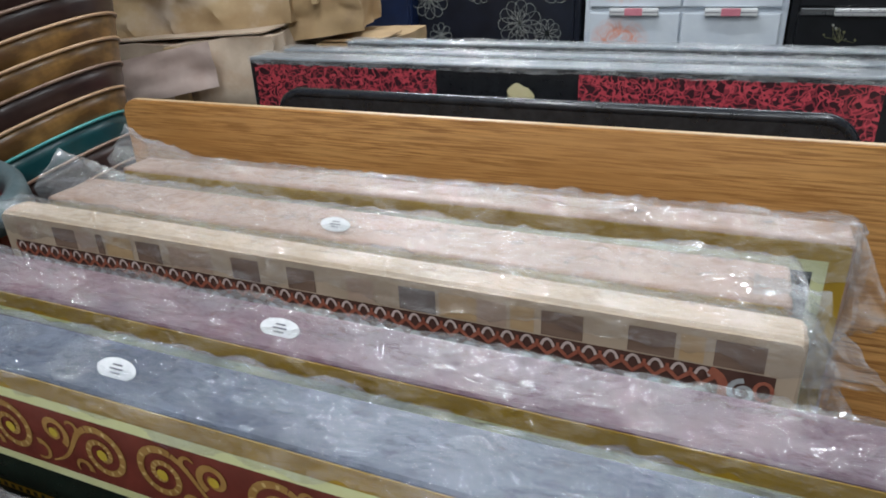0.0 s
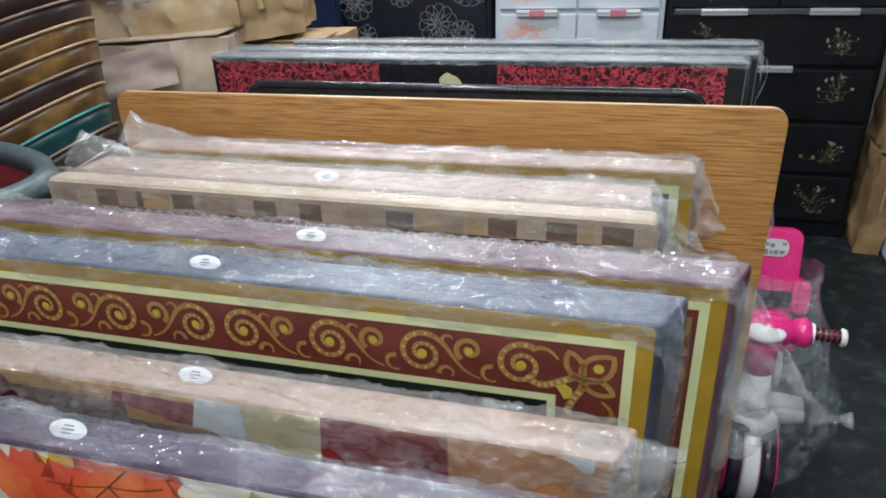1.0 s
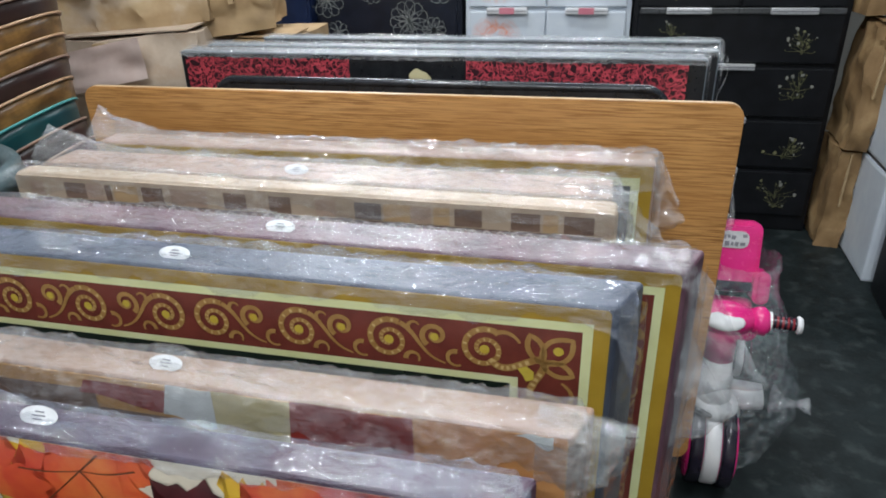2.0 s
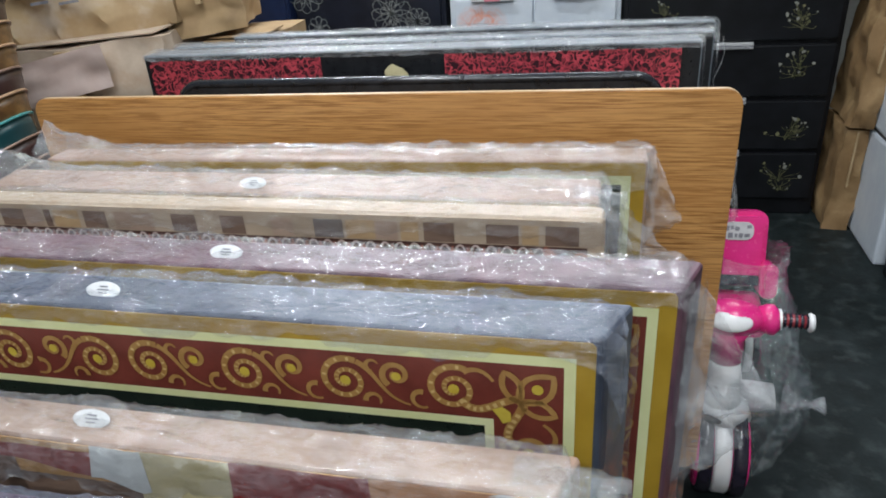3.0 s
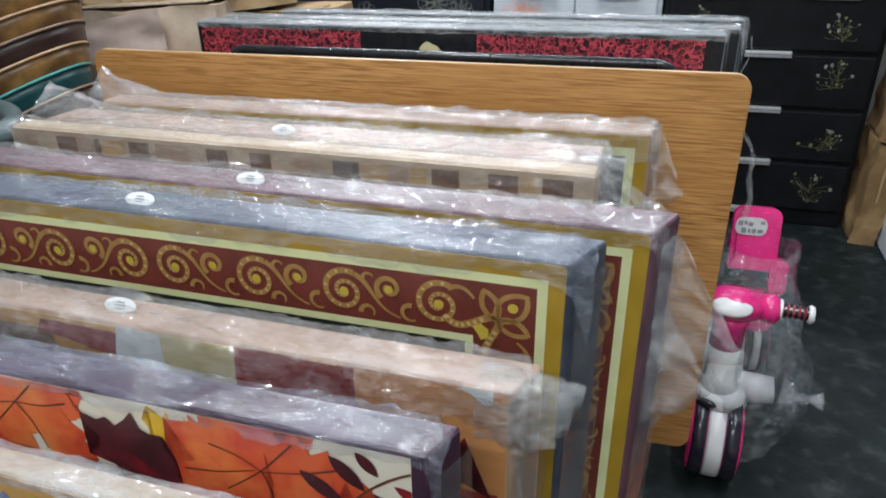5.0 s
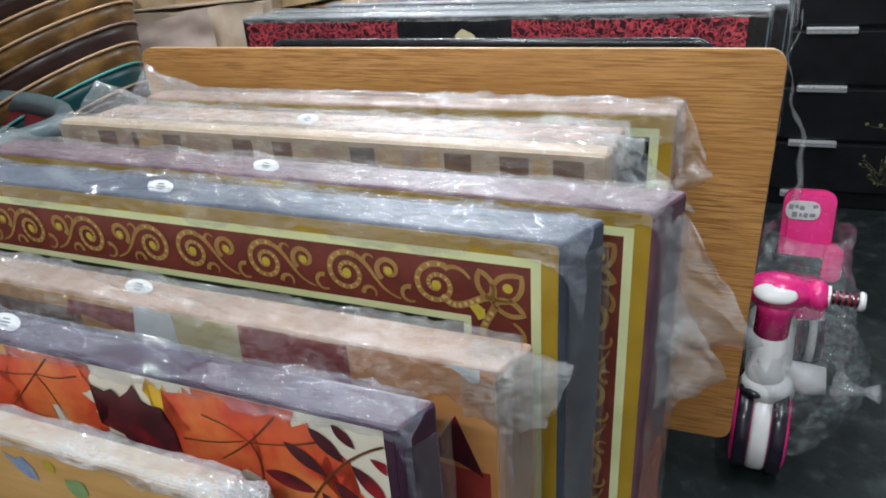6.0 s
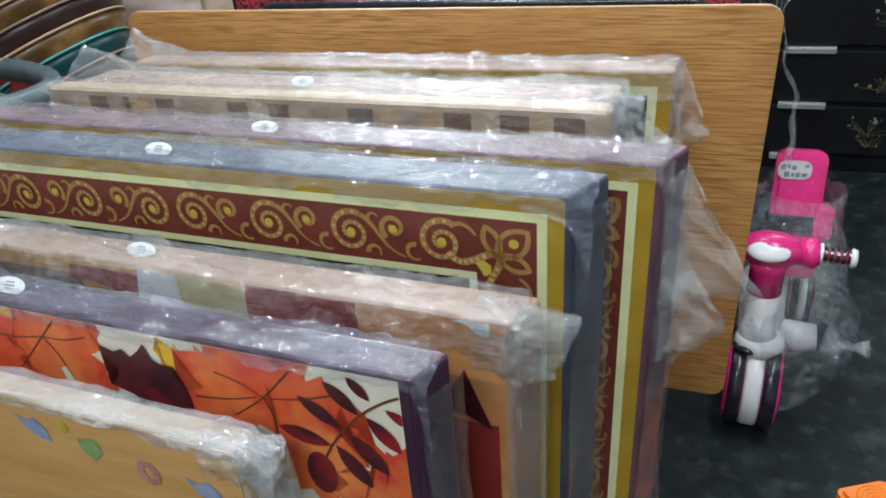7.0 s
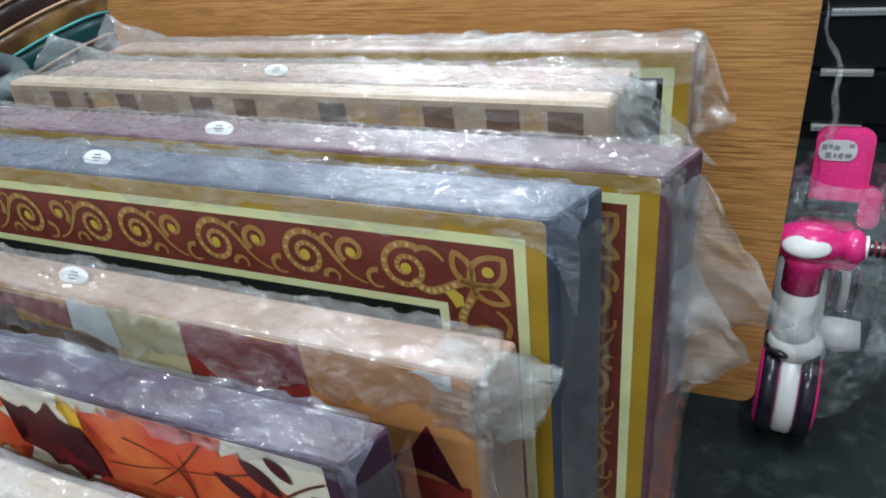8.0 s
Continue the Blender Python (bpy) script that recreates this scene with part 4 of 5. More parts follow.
DARK = ((0.629, 0.645), (0.646, 0.640), (0.656, 0.645), (0.664, 0.637), (0.676, 0.646), (0.685, 0.656), (0.690, 0.640), (0.699, 0.636), (0.713, 0.636), (0.711, 0.622), (0.722, 0.612), (0.716, 0.605), (0.724, 0.584), (0.700, 0.580), (0.690, 0.570), (0.676, 0.584), (0.659, 0.578), (0.654, 0.590), (0.627, 0.597), (0.640, 0.608), (0.634, 0.616), (0.645, 0.620), (0.632, 0.632))
p = Print(lambda u, v: (u, v), 0.0017)
p.poly(DARK)
clipped(p, "dark_leaf", "darkleaf", "dark maroon printed maple leaf")
p = Print(lambda u, v: (u, v), 0.0017)
maple(p, 0.05, 0.60, 0.07, -15, 0.8)
clipped(p, "dark_leaf", "darkleaf", "dark maroon printed maple leaf")
SPRIG = (((0.899, 0.625), (0.870, 0.655), 0.24), ((0.911, 0.643), (0.893, 0.664), 0.28), ((0.881, 0.605), (0.842, 0.633), 0.22), ((0.867, 0.583), (0.816, 0.593), 0.24), ((0.924, 0.637), (0.950, 0.622), 0.26), ((0.906, 0.625), (0.934, 0.592), 0.25), ((0.887, 0.602), (0.920, 0.563), 0.25), ((0.872, 0.585), (0.902, 0.542), 0.24))
for (x, z), (ex, ez), wide in SPRIG:
    nx, nz = -(ez - z) * wide, (ex - x) * wide
    p = Print(lambda u, v: (u, v), 0.0019)
    p.poly(bezier((x, z), (x + 0.35 * (ex - x) + nx, z + 0.35 * (ez - z) + nz), (x + 0.75 * (ex - x) + 0.9 * nx, z + 0.75 * (ez - z) + 0.9 * nz), (ex, ez), 8) + bezier((ex, ez), (x + 0.75 * (ex - x) - 0.9 * nx, z + 0.75 * (ez - z) - 0.9 * nz), (x + 0.35 * (ex - x) - nx, z + 0.35 * (ez - z) - nz), (x, z), 8)[1:-1])
    clipped(p, "dark_leaflet", "darkleaf", "dark printed leaflet")
p = Print(lambda u, v: (u, v), 0.0019)
p.disc(0.852, 0.546, 0.015, 16, 1.7)
clipped(p, "dark_leaflet", "darkleaf", "dark printed leaflet")
p = Print(lambda u, v: (u, v), 0.0022)
p.ribbon(bezier((0.858, 0.565), (0.875, 0.600), (0.905, 0.640), (0.945, 0.656)), 0.0022)
clipped(p, "leaf_stem", "vein", "thin brown printed stem")
wrap_sleeve(B2, W2, H2, 0.042, 11.2, front=0.012, ragged=0.010, amp=0.007, left=0.01, right=0.012, droop_r=0.006, side=0.42, film="film_cool_sheen", flare=0.016)
oval_sticker(B2, 0.505, 0.021, 0.6770)

# ---- small tan board with pictures, nearest the aisle ----
W1, H1 = 0.84, 0.615
B1 = board(edge_pose(0.222, 0.277, W1, -0.6), W1, H1, 0.028, "cream", "tan", "small tan table top with little coloured pictures, milky plastic wrap")
for x, z, k in ((0.795, 0.555, "bluepaint"), (0.735, 0.560, "pinkpaint"), (0.672, 0.572, "greenpaint"), (0.605, 0.580, "bluepaint"), (0.545, 0.585, "pinkpaint"), (0.48, 0.58, "greenpaint"), (0.42, 0.585, "bluepaint"), (0.36, 0.58, "pinkpaint"), (0.30, 0.585, "yellow"), (0.645, 0.591, "yellow")):
    p = {k: Print(lambda u, v: (u, v))}
    if k == "greenpaint":
        p[k].poly([(x, z - 0.016), (x + 0.014, z - 0.002), (x + 0.012, z + 0.010), (x + 0.003, z + 0.013), (x - 0.003, z + 0.009), (x - 0.012, z + 0.009), (x - 0.013, z - 0.003)])
    elif k == "bluepaint":
        p[k].poly([(x - 0.020, z + 0.014), (x - 0.004, z + 0.008), (x + 0.006, z + 0.014), (x + 0.016, z + 0.002), (x + 0.018, z - 0.014), (x + 0.004, z - 0.012), (x - 0.008, z - 0.004)])
    elif k == "pinkpaint":
        p[k].ribbon([(x + 0.009 * math.cos(a * math.pi / 8), z + 0.011 * math.sin(a * math.pi / 8)) for a in range(17)], 0.008)
    else:
        p[k].disc(x, z, 0.007)
    p[k].done("small_picture", k, B1, "little printed picture")
bag_end(B1, W1, H1, 0.028, 3.3, 0.030, 0.05)
wrap_sleeve(B1, W1, H1, 0.028, 13.7, front=0.010, amp=0.004, left=0.01, right=0.03, droop_r=0.02, film="film_thick", side=0.3)


# ---- drawer chests along the back ----
def drawer_chest(x0, x1, rows, material, label, halves, yf=2.83, depth=0.45, height=1.32, handle="silver", centre=""):
    """A plastic chest: carcass, drawers with a proud front and a handle strip; rows: (seam height, split in two)."""
    ob = thing("drawer_chest", pose(x0, yf, 0), label, "drawer chest", "drawer chests against the wall")
    w = x1 - x0
    part("carcass", box(0, w, 0.012, depth, 0.0, height, 0.008), material, ob)
    for i, (z, top) in enumerate(rows):
        spans = [(0.02, w / 2 - 0.003), (w / 2 + 0.003, w - 0.02)] if z in halves else [(0.02, w - 0.02)]
        for a, b in spans:
            dr = part("drawer", box(a, b, -0.006, 0.02, z + 0.014, top - 0.004, 0.005), material, ob)
            mid = (a + b) / 2
            if not handle:
                continue
            part("handle", box(mid - 0.082, mid + 0.082, -0.026, -0.004, z - 0.012, z + 0.012, 0.004), handle, dr, handle + " bar handle")
            if centre:
                part("handle_centre", box(mid - 0.030, mid + 0.030, -0.0285, -0.024, z - 0.0125, z + 0.0125, 0.002), centre, dr, "pink handle centre")
            part("handle_groove", box(mid - 0.080, mid + 0.080, -0.0275, -0.024, z - 0.0015, z + 0.0015), "ink", dr)
    return ob


ROWS_R = [(0.06, 0.267), (0.267, 0.476), (0.476, 0.684), (0.684, 0.890), (0.890, 1.10), (1.10, 1.30)]
chest_r = drawer_chest(0.532, 1.312, ROWS_R, "cabblack", "glossy black plastic drawer chest with pale flower sprays", (0.890, 1.10))
chest_w = drawer_chest(-0.134, 0.525, [(0.06, 0.28), (0.28, 0.48), (0.48, 0.684), (0.684, 0.889), (0.889, 1.09), (1.09, 1.30)], "whiteblue", "white plastic drawer chest with salmon watercolour flowers", (0.889, 0.684, 1.09), handle="white", centre="handlepink")
chest_l = drawer_chest(-0.785, -0.15, [(0.06, 0.30), (0.30, 0.52), (0.52, 0.74), (0.74, 0.965), (0.965, 1.30)], "cabnavy", "black plastic drawer chest with silver line-drawn flowers", (), handle="")


part("handle_rail", box(0.025, 0.755, -0.014, -0.005, 0.879, 0.901, 0.003), "rail", chest_r, "dark metal strip behind the handles")


def daisy(p, x, z, r, petals, turn=0.0, w=0.0020):
    """A line-drawn flower of looped petals."""
    for k in range(petals):
        a = radians(turn + 360 * k / petals)
        c, s = math.cos(a), math.sin(a)
        loop = bezier((0, 0), (0.5 * r, 0.42 * r), (1.05 * r, 0.30 * r), (r, 0), 8) + bezier((r, 0), (1.05 * r, -0.30 * r), (0.5 * r, -0.42 * r), (0, 0), 8)[1:]
        p.ribbon([(x + c * u - s * v, z + s * u + c * v) for u, v in loop], w)


def flowers_on(chest, items, material, label):
    for x, z, r, n, tn in items:
        p = Print(lambda u, v: (u, v), 0.0074)
        daisy(p, x, z, r, n, tn)
        p.done("flower", material, chest, label)


flowers_on(chest_l, [(0.547, 1.006, 0.090, 13, 8), (0.547, 1.006, 0.052, 11, 20), (0.06, 0.934, 0.075, 10, 15), (0.06, 0.934, 0.040, 9, 0), (0.259, 0.971, 0.056, 11, 0), (0.259, 0.971, 0.030, 8, 10), (0.415, 0.846, 0.082, 11, 20), (0.415, 0.846, 0.046, 9, 0), (0.520, 0.812, 0.050, 10, 0), (0.10, 0.80, 0.045, 8, 40), (0.45, 0.64, 0.06, 9, 0)], "lineart", "silver line-drawn flower")
navy_unit = thing("plastic_cabinet", pose(-1.42, 2.80, 0), "tall navy blue plastic cabinet beside the black chest", "cabinet")
part("carcass", box(0, 0.625, 0, 0.45, 0, 1.62, 0.012), "navy", navy_unit)
for k in range(2):
    door = part("door", box(0.006 + 0.308 * k, 0.311 + 0.308 * k, -0.016, -0.001, 0.05, 1.59, 0.006), "navy", navy_unit)
    part("handle", box(0.272 + 0.046 * k, 0.290 + 0.046 * k, -0.034, -0.015, 0.74, 0.88, 0.004), "navy", door)
random.seed(21)
spray, pale = Print(lambda u, v: (u, v), 0.0074), Print(lambda u, v: (u, v), 0.0080)
for z0, z1 in ROWS_R:
    spots = [(random.uniform(0.63, 0.67), random.uniform(z0 + 0.07, z1 - 0.06), random.uniform(0.9, 1.25)), (random.uniform(0.60, 0.68), random.uniform(z0 + 0.06, z1 - 0.05), 0.7), (random.uniform(0.12, 0.18), z1 - 0.06 if z0 < 0.85 else z0 + 0.07, 0.6)]
    for cx, cz, sc in spots:
        for k in range(11):
            a = radians(random.uniform(-10, 190))
            ln = sc * random.uniform(0.02, 0.08)
            ex, ez = cx + ln * math.cos(a), cz - 0.02 + ln * math.sin(a)
            spray.ribbon(bezier((cx, cz - 0.035), (cx + random.uniform(-0.02, 0.02), cz - 0.01), (ex, ez - 0.02), (ex, ez), 6), 0.0016, 0.0010)
            if random.random() < 0.8:
                r = random.uniform(0.003, 0.009) * sc
                (pale if random.random() < 0.4 else spray).poly([(ex + r * random.uniform(0.5, 1.2) * math.cos(b * math.pi / 4), ez + r * random.uniform(0.5, 1.2) * math.sin(b * math.pi / 4)) for b in range(8)])
tagged(spray.done("flower_print", "olive", chest_r, "olive printed sprays"), kind="stuff")
tagged(pale.done("blossom_print", "lineartdim", chest_r, "pale printed blossoms"), kind="stuff")
for z0, z1 in ((0.702, 0.880), (0.906, 1.080)):
    p = Print(lambda u, v: (u, v), 0.0080)
    p.rect(0.026, 0.250, z0, z1)
    p.done("flower_print", "salmon", chest_w, "salmon watercolour flower")

# ---- right side of the aisle ----
white_unit = thing("plastic_cabinet", pose(1.40, 2.40, 0, 0, 0, -3), "bluish-white plastic cabinet in two stacked halves with side vents", "cabinet")
lower = part("lower_half", box(0, 0.45, 0, 0.40, 0, 0.40, 0.012), "whiteblue", white_unit)
upper = part("upper_half", box(0, 0.45, 0, 0.40, 0.412, 1.25, 0.012), "whiteblue", white_unit)
part("joint", box(0.008, 0.44, 0.008, 0.392, 0.395, 0.418), "black", white_unit, "dark joint between the halves")
for k in range(7):
    part("vent_slot", box(-0.003, 0.004, 0.30, 0.37, 0.10 + 0.03 * k, 0.112 + 0.03 * k), "ink", lower)
    part("vent_slot", box(-0.003, 0.004, 0.30, 0.37, 0.46 + 0.03 * k, 0.472 + 0.03 * k), "ink", upper)
tag = part("paper_tag", box(-0.003, 0.002, 0.05, 0.15, 0.60, 0.72), "sticker", upper, "white paper tag")
for k in range(4):
    part("print_bar", box(-0.0045, -0.003, 0.065, 0.135 - 0.02 * (k % 2), 0.62 + 0.022 * k, 0.63 + 0.022 * k), "ink", tag)

dark_unit = thing("wardrobe", pose(1.33, 1.55, 0, 0, 0, -6), "tall dark plastic wardrobe beside the aisle", "wardrobe")
part("carcass", box(0, 0.5, 0, 0.80, 0, 1.7, 0.01), "cabblack", dark_unit)
part("door", box(0.01, 0.49, -0.02, 0.0, 0.06, 1.66, 0.004), "cabblack", dark_unit)


def carton(m, w, d, h, label, material="carton", seed=0.0, sag=0.01, flaps=True):
    """A worn cardboard box with dented faces, a taped seam and raised flap edges."""
    ob = thing("cardboard_box", m, label, "cardboard box", "cardboard boxes")
    bm = box(0, w, 0, d, 0, h)
    bmesh.ops.subdivide_edges(bm, edges=bm.edges[:], cuts=19, use_grid_fill=True)
    for v in bm.verts:
        q = v.co * 5 + Vector((seed, seed * 2, seed * 3))
        n = noise.noise_vector(q) + 0.45 * noise.noise_vector(q * 2.7) + Vector((1, 1, 0.6)) * (0.25 - abs(noise.noise(q * 1.7 + Vector((4, 2, 9))))) + Vector((1, 1, 0.4)) * 0.6 * (0.22 - abs(noise.noise(q * 3.6)))
        k = 1 if v.co.z > 0.01 else 0
        v.co += Vector((n.x * sag, n.y * sag, n.z * sag * 0.6 * k))
    body = part("body", bm, material, ob, smooth=True)
    body.data.set_sharp_from_angle(angle=radians(38))
    part("tape", box(w * 0.46, w * 0.54, -0.004 - sag * 0.6, 0.0, h * 0.45, h * 0.98, 0.001), "tape", ob, "strip of brown tape")
    if flaps:
        part("flap", box(0.01, w - 0.01, 0.005, d / 2 - 0.004, h + 0.001 + sag * 0.4, h + 0.006 + sag * 0.4, 0.001), material, ob)
    return ob


carton(pose(1.325, 2.70, 0.0, 0, 1.0, -4), 0.085, 0.28, 0.40, "tall crumpled brown cardboard box squeezed beside the chest", "carton_shaded", seed=2.0, sag=0.016)
carton(pose(1.325, 2.66, 0.412, 0, 3.5, -6), 0.085, 0.30, 0.45, "crumpled brown cardboard box on another box", "carton_shaded", seed=4.0, sag=0.024)
carton(pose(1.325, 2.72, 0.885, 0, -2, 2), 0.19, 0.30, 0.36, "brown cardboard box on top of the pile", "carton_shaded", seed=9.0, sag=0.015)

# ---- cardboard boxes behind the tubs ----
carton(pose(-1.22, 1.72, 0.0, 0, 0, 2), 0.60, 0.45, 0.47, "brown cardboard box at the bottom of the pile", seed=1.0)
carton(pose(-1.22, 1.66, 0.480, 0, -2.5, 11), 0.52, 0.45, 0.440, "pale brown cardboard box with a pinkish paper sheet on it", "carton_pale", seed=3.3, sag=0.022)
sheet_bm = bmesh.new()
bmesh.ops.create_grid(sheet_bm, x_segments=14, y_segments=10, size=0.5)
for v in sheet_bm.verts:
    a, b = v.co.x + 0.5, v.co.y + 0.5
    v.co = Vector((0.27 * a, -0.026 - 0.012 * math.sin(5 * a + 2 * b) - 0.008 * noise.noise(Vector((a * 4, b * 4, 2))), 0.115 * b + 0.050 * a))
sheet = part("paper_sheet", sheet_bm, "paper", None, smooth=True)
sheet.matrix_world = pose(-1.110, 1.650, 0.780, 0, 0, 11)
tagged(sheet, "pinkish paper sheet hanging on a pale cardboard box", "paper")
big_box = carton(pose(-1.345, 1.63, 0.902, 0, -5.0, 24), 0.66, 0.44, 0.40, "big worn brown cardboard box with grimy marks", "carton_dusty", seed=5.1, sag=0.036)
for mx, mz, ml in ((0.30, 0.13, 0.06), (0.31, 0.11, 0.045), (0.44, 0.125, 0.035), (0.36, 0.20, 0.05), (0.24, 0.17, 0.07), (0.25, 0.155, 0.05), (0.38, 0.10, 0.05)):
    part("print_bar", box(mx, mx + ml, -0.0235, -0.019, mz, mz + 0.007), "ink", big_box, "faded unreadable print")
carton(pose(-0.71, 1.98, 0.0, 0, 0, 6), 0.21, 0.40, 0.44, "brown cardboard box on the floor", seed=6.1)
carton(pose(-0.71, 1.97, 0.455, 0, 0, 6), 0.19, 0.40, 0.44, "brown cardboard box in the pile", seed=7.1)
carton(pose(-0.785, 1.93, 0.905, 0, -6.0, 16), 0.21, 0.40, 0.195, "brown crumpled cardboard box in the pile", seed=8.1, sag=0.026)
carton(pose(-0.775, 1.90, 1.122, 0, -9.0, 20), 0.185, 0.40, 0.30, "worn brown cardboard box on top of the pile", seed=9.7, sag=0.026)

# ---- nested tubs leaning back on the boxes ----
TUB_R = 0.22
tub_wall = [(TUB_R - 0.052, -0.09), (TUB_R - 0.036, -0.07), (TUB_R - 0.014, -0.02), (TUB_R - 0.006, 0.0), (TUB_R - 0.014, 0.0), (TUB_R - 0.042, -0.07), (TUB_R - 0.058, -0.086), (0.0, -0.086), (0.0, -0.09), (TUB_R - 0.052, -0.09)]
tub_rim = [(TUB_R - 0.010, -0.002), (TUB_R - 0.003, -0.003), (TUB_R - 0.001, 0.0), (TUB_R - 0.003, 0.003), (TUB_R - 0.010, 0.003), (TUB_R - 0.010, -0.002)]
C0 = Vector((-0.922, 1.178, 0.776))
colours = ["darkbrown", "darkbrown", "goldbrown", "darkbrown", "darkbrown", "teal", "goldbrown", "darkbrown", "goldbrown", "goldbrown", "darkbrown", "darkbrown", "goldbrown", "darkbrown"]
for k, c in enumerate(colours):
    lean = -0.58 + 0.030 * k
    turn = Vector((lean, -0.07, 0.86)).normalized().to_track_quat("Z", "Y").to_matrix().to_4x4()
    m = Matrix.Translation(C0 + Vector((-0.012, 0.016 if k > 5 else -0.004, 0.050)) * (k - 5)) @ turn
    names = {"darkbrown": "dark brown", "goldbrown": "marbled gold-brown", "teal": "dark teal"}
    tub = thing("plastic_tub", m, names[c] + " round plastic tub nested in a leaning stack", "tub", "nested plastic tubs")
    part("wall", lathe(tub_wall, 96), c, tub, smooth=True)
    part("rim", lathe(tub_rim, 48), {"darkbrown": "rimbrown", "goldbrown": "rimtan", "teal": "rimteal"}[c], tub, "rolled rim", smooth=True)

def oval(bm, rx, ry):
    """Squeezes a turned form of radius 1 into an oval."""
    for v in bm.verts:
        v.co.x, v.co.y = v.co.x * rx, v.co.y * ry
    return bm


bin_ob = thing("plastic_bin", pose(-0.955, 0.775, 0, 0, 0, 4), "tall oval red plastic bin with a grey-blue rolled rim", "bin")
part("wall", oval(lathe([(0.0, 0.0), (0.76, 0.0), (0.97, 0.82), (1.0, 0.82), (1.0, 0.84), (0.945, 0.84), (0.74, 0.012), (0.0, 0.012)], 72), 0.42, 0.24), "redplastic", bin_ob, smooth=False)
part("rim", oval(lathe([(0.925, 0.822), (0.95, 0.852), (0.99, 0.862), (1.03, 0.855), (1.045, 0.822), (1.01, 0.818), (0.925, 0.822)], 72), 0.42, 0.24), "rimblue", bin_ob, "grey-blue rolled rim", smooth=True)

# ---- pink ride-on toy in a clear bag ----
toy = thing("ride_on_toy", pose(0.715, 1.305, 0.0, 0, 0, -4), "hot pink and white ride-on toy in a clear bag", "ride-on toy")


def wheel(parent, x, y, r, w):
    bm = lathe([(0.0, -w / 2), (r * 0.80, -w / 2), (r * 0.88, -w * 0.46), (r * 0.88, w * 0.46), (r * 0.80, w / 2), (0.0, w / 2)], 36)
    bm.transform(pose(x, y, r, 0, 90, 0))
    hub = part("wheel", bm, "pink", parent, "pink wheel with dark tyres and white band", smooth=True)
    for a, b, c in ((-0.44, -0.18, "tyre"), (0.18, 0.44, "tyre"), (-0.16, 0.16, "white")):
        k = 1.0 if c == "tyre" else 0.96
        bm = lathe([(r * 0.84, a * w), (r * 0.97 * k, a * w), (r * k, (a * 0.85 + b * 0.15) * w), (r * k, (a * 0.15 + b * 0.85) * w), (r * 0.97 * k, b * w), (r * 0.84, b * w)], 40)
        bm.transform(pose(x, y, r, 0, 90, 0))
        part("tyre" if c == "tyre" else "tread_band", bm, c, hub, smooth=True)
    return hub


wheel(toy, 0.006, -0.010, 0.103, 0.108)
wheel(toy, 0.115, 0.44, 0.068, 0.06)
wheel(toy, -0.10, 0.44, 0.068, 0.06)
fork = tube([(0.004, 0.0, 0.205), (0, 0.01, 0.235), (0, 0.02, 0.275), (0, 0.025, 0.325)], [0.042, 0.036, 0.033, 0.032], 20)
part("fork", fork, "white", toy, "white plastic front fork", smooth=True)
guard = lathe([(0.0, 0.040), (0.025, 0.038), (0.046, 0.026), (0.056, 0.0), (0.050, 0.0), (0.042, 0.020), (0.0, 0.033)], 28)
guard.transform(pose(0.008, 0.0, 0.192))
part("mudguard", guard, "white", toy, smooth=True)
# flattened black form drawn in place of a dark oval hole
bm = bmesh.new()
bmesh.ops.create_uvsphere(bm, u_segments=18, v_segments=10, radius=1)
bm.transform(Matrix.Translation((-0.022, -0.050, 0.206)) @ pose(0, 0, 0, 35, 0, -20) @ Matrix.Diagonal((0.022, 0.008, 0.011, 1)))
part("hole_patch", bm, "black", toy, "black oval standing for a dark hole")
part("steering_stem", tube([(0, 0.025, 0.315), (0, 0.025, 0.37), (0, 0.022, 0.395)], [0.034, 0.034, 0.042], 20), "pink", toy, smooth=True)
head = bmesh.new()
bmesh.ops.create_uvsphere(head, u_segments=32, v_segments=16, radius=1)
for v in head.verts:
    v.co = Vector((0.000 + 0.066 * v.co.x, 0.02 + 0.055 * v.co.y, 0.418 + 0.040 * v.co.z - 0.012 * v.co.y))
bar = part("handlebar", head, "pink", toy, "glossy hot pink handlebar body", smooth=True)
badge = bmesh.new()
bmesh.ops.create_uvsphere(badge, u_segments=28, v_segments=10, radius=1)
badge.transform(Matrix.Translation((-0.006, -0.028, 0.436)) @ pose(0, 0, 0, 48, 0, 0) @ Matrix.Diagonal((0.040, 0.021, 0.009, 1)))
part("badge", badge, "white", bar, "white oval badge", smooth=True)
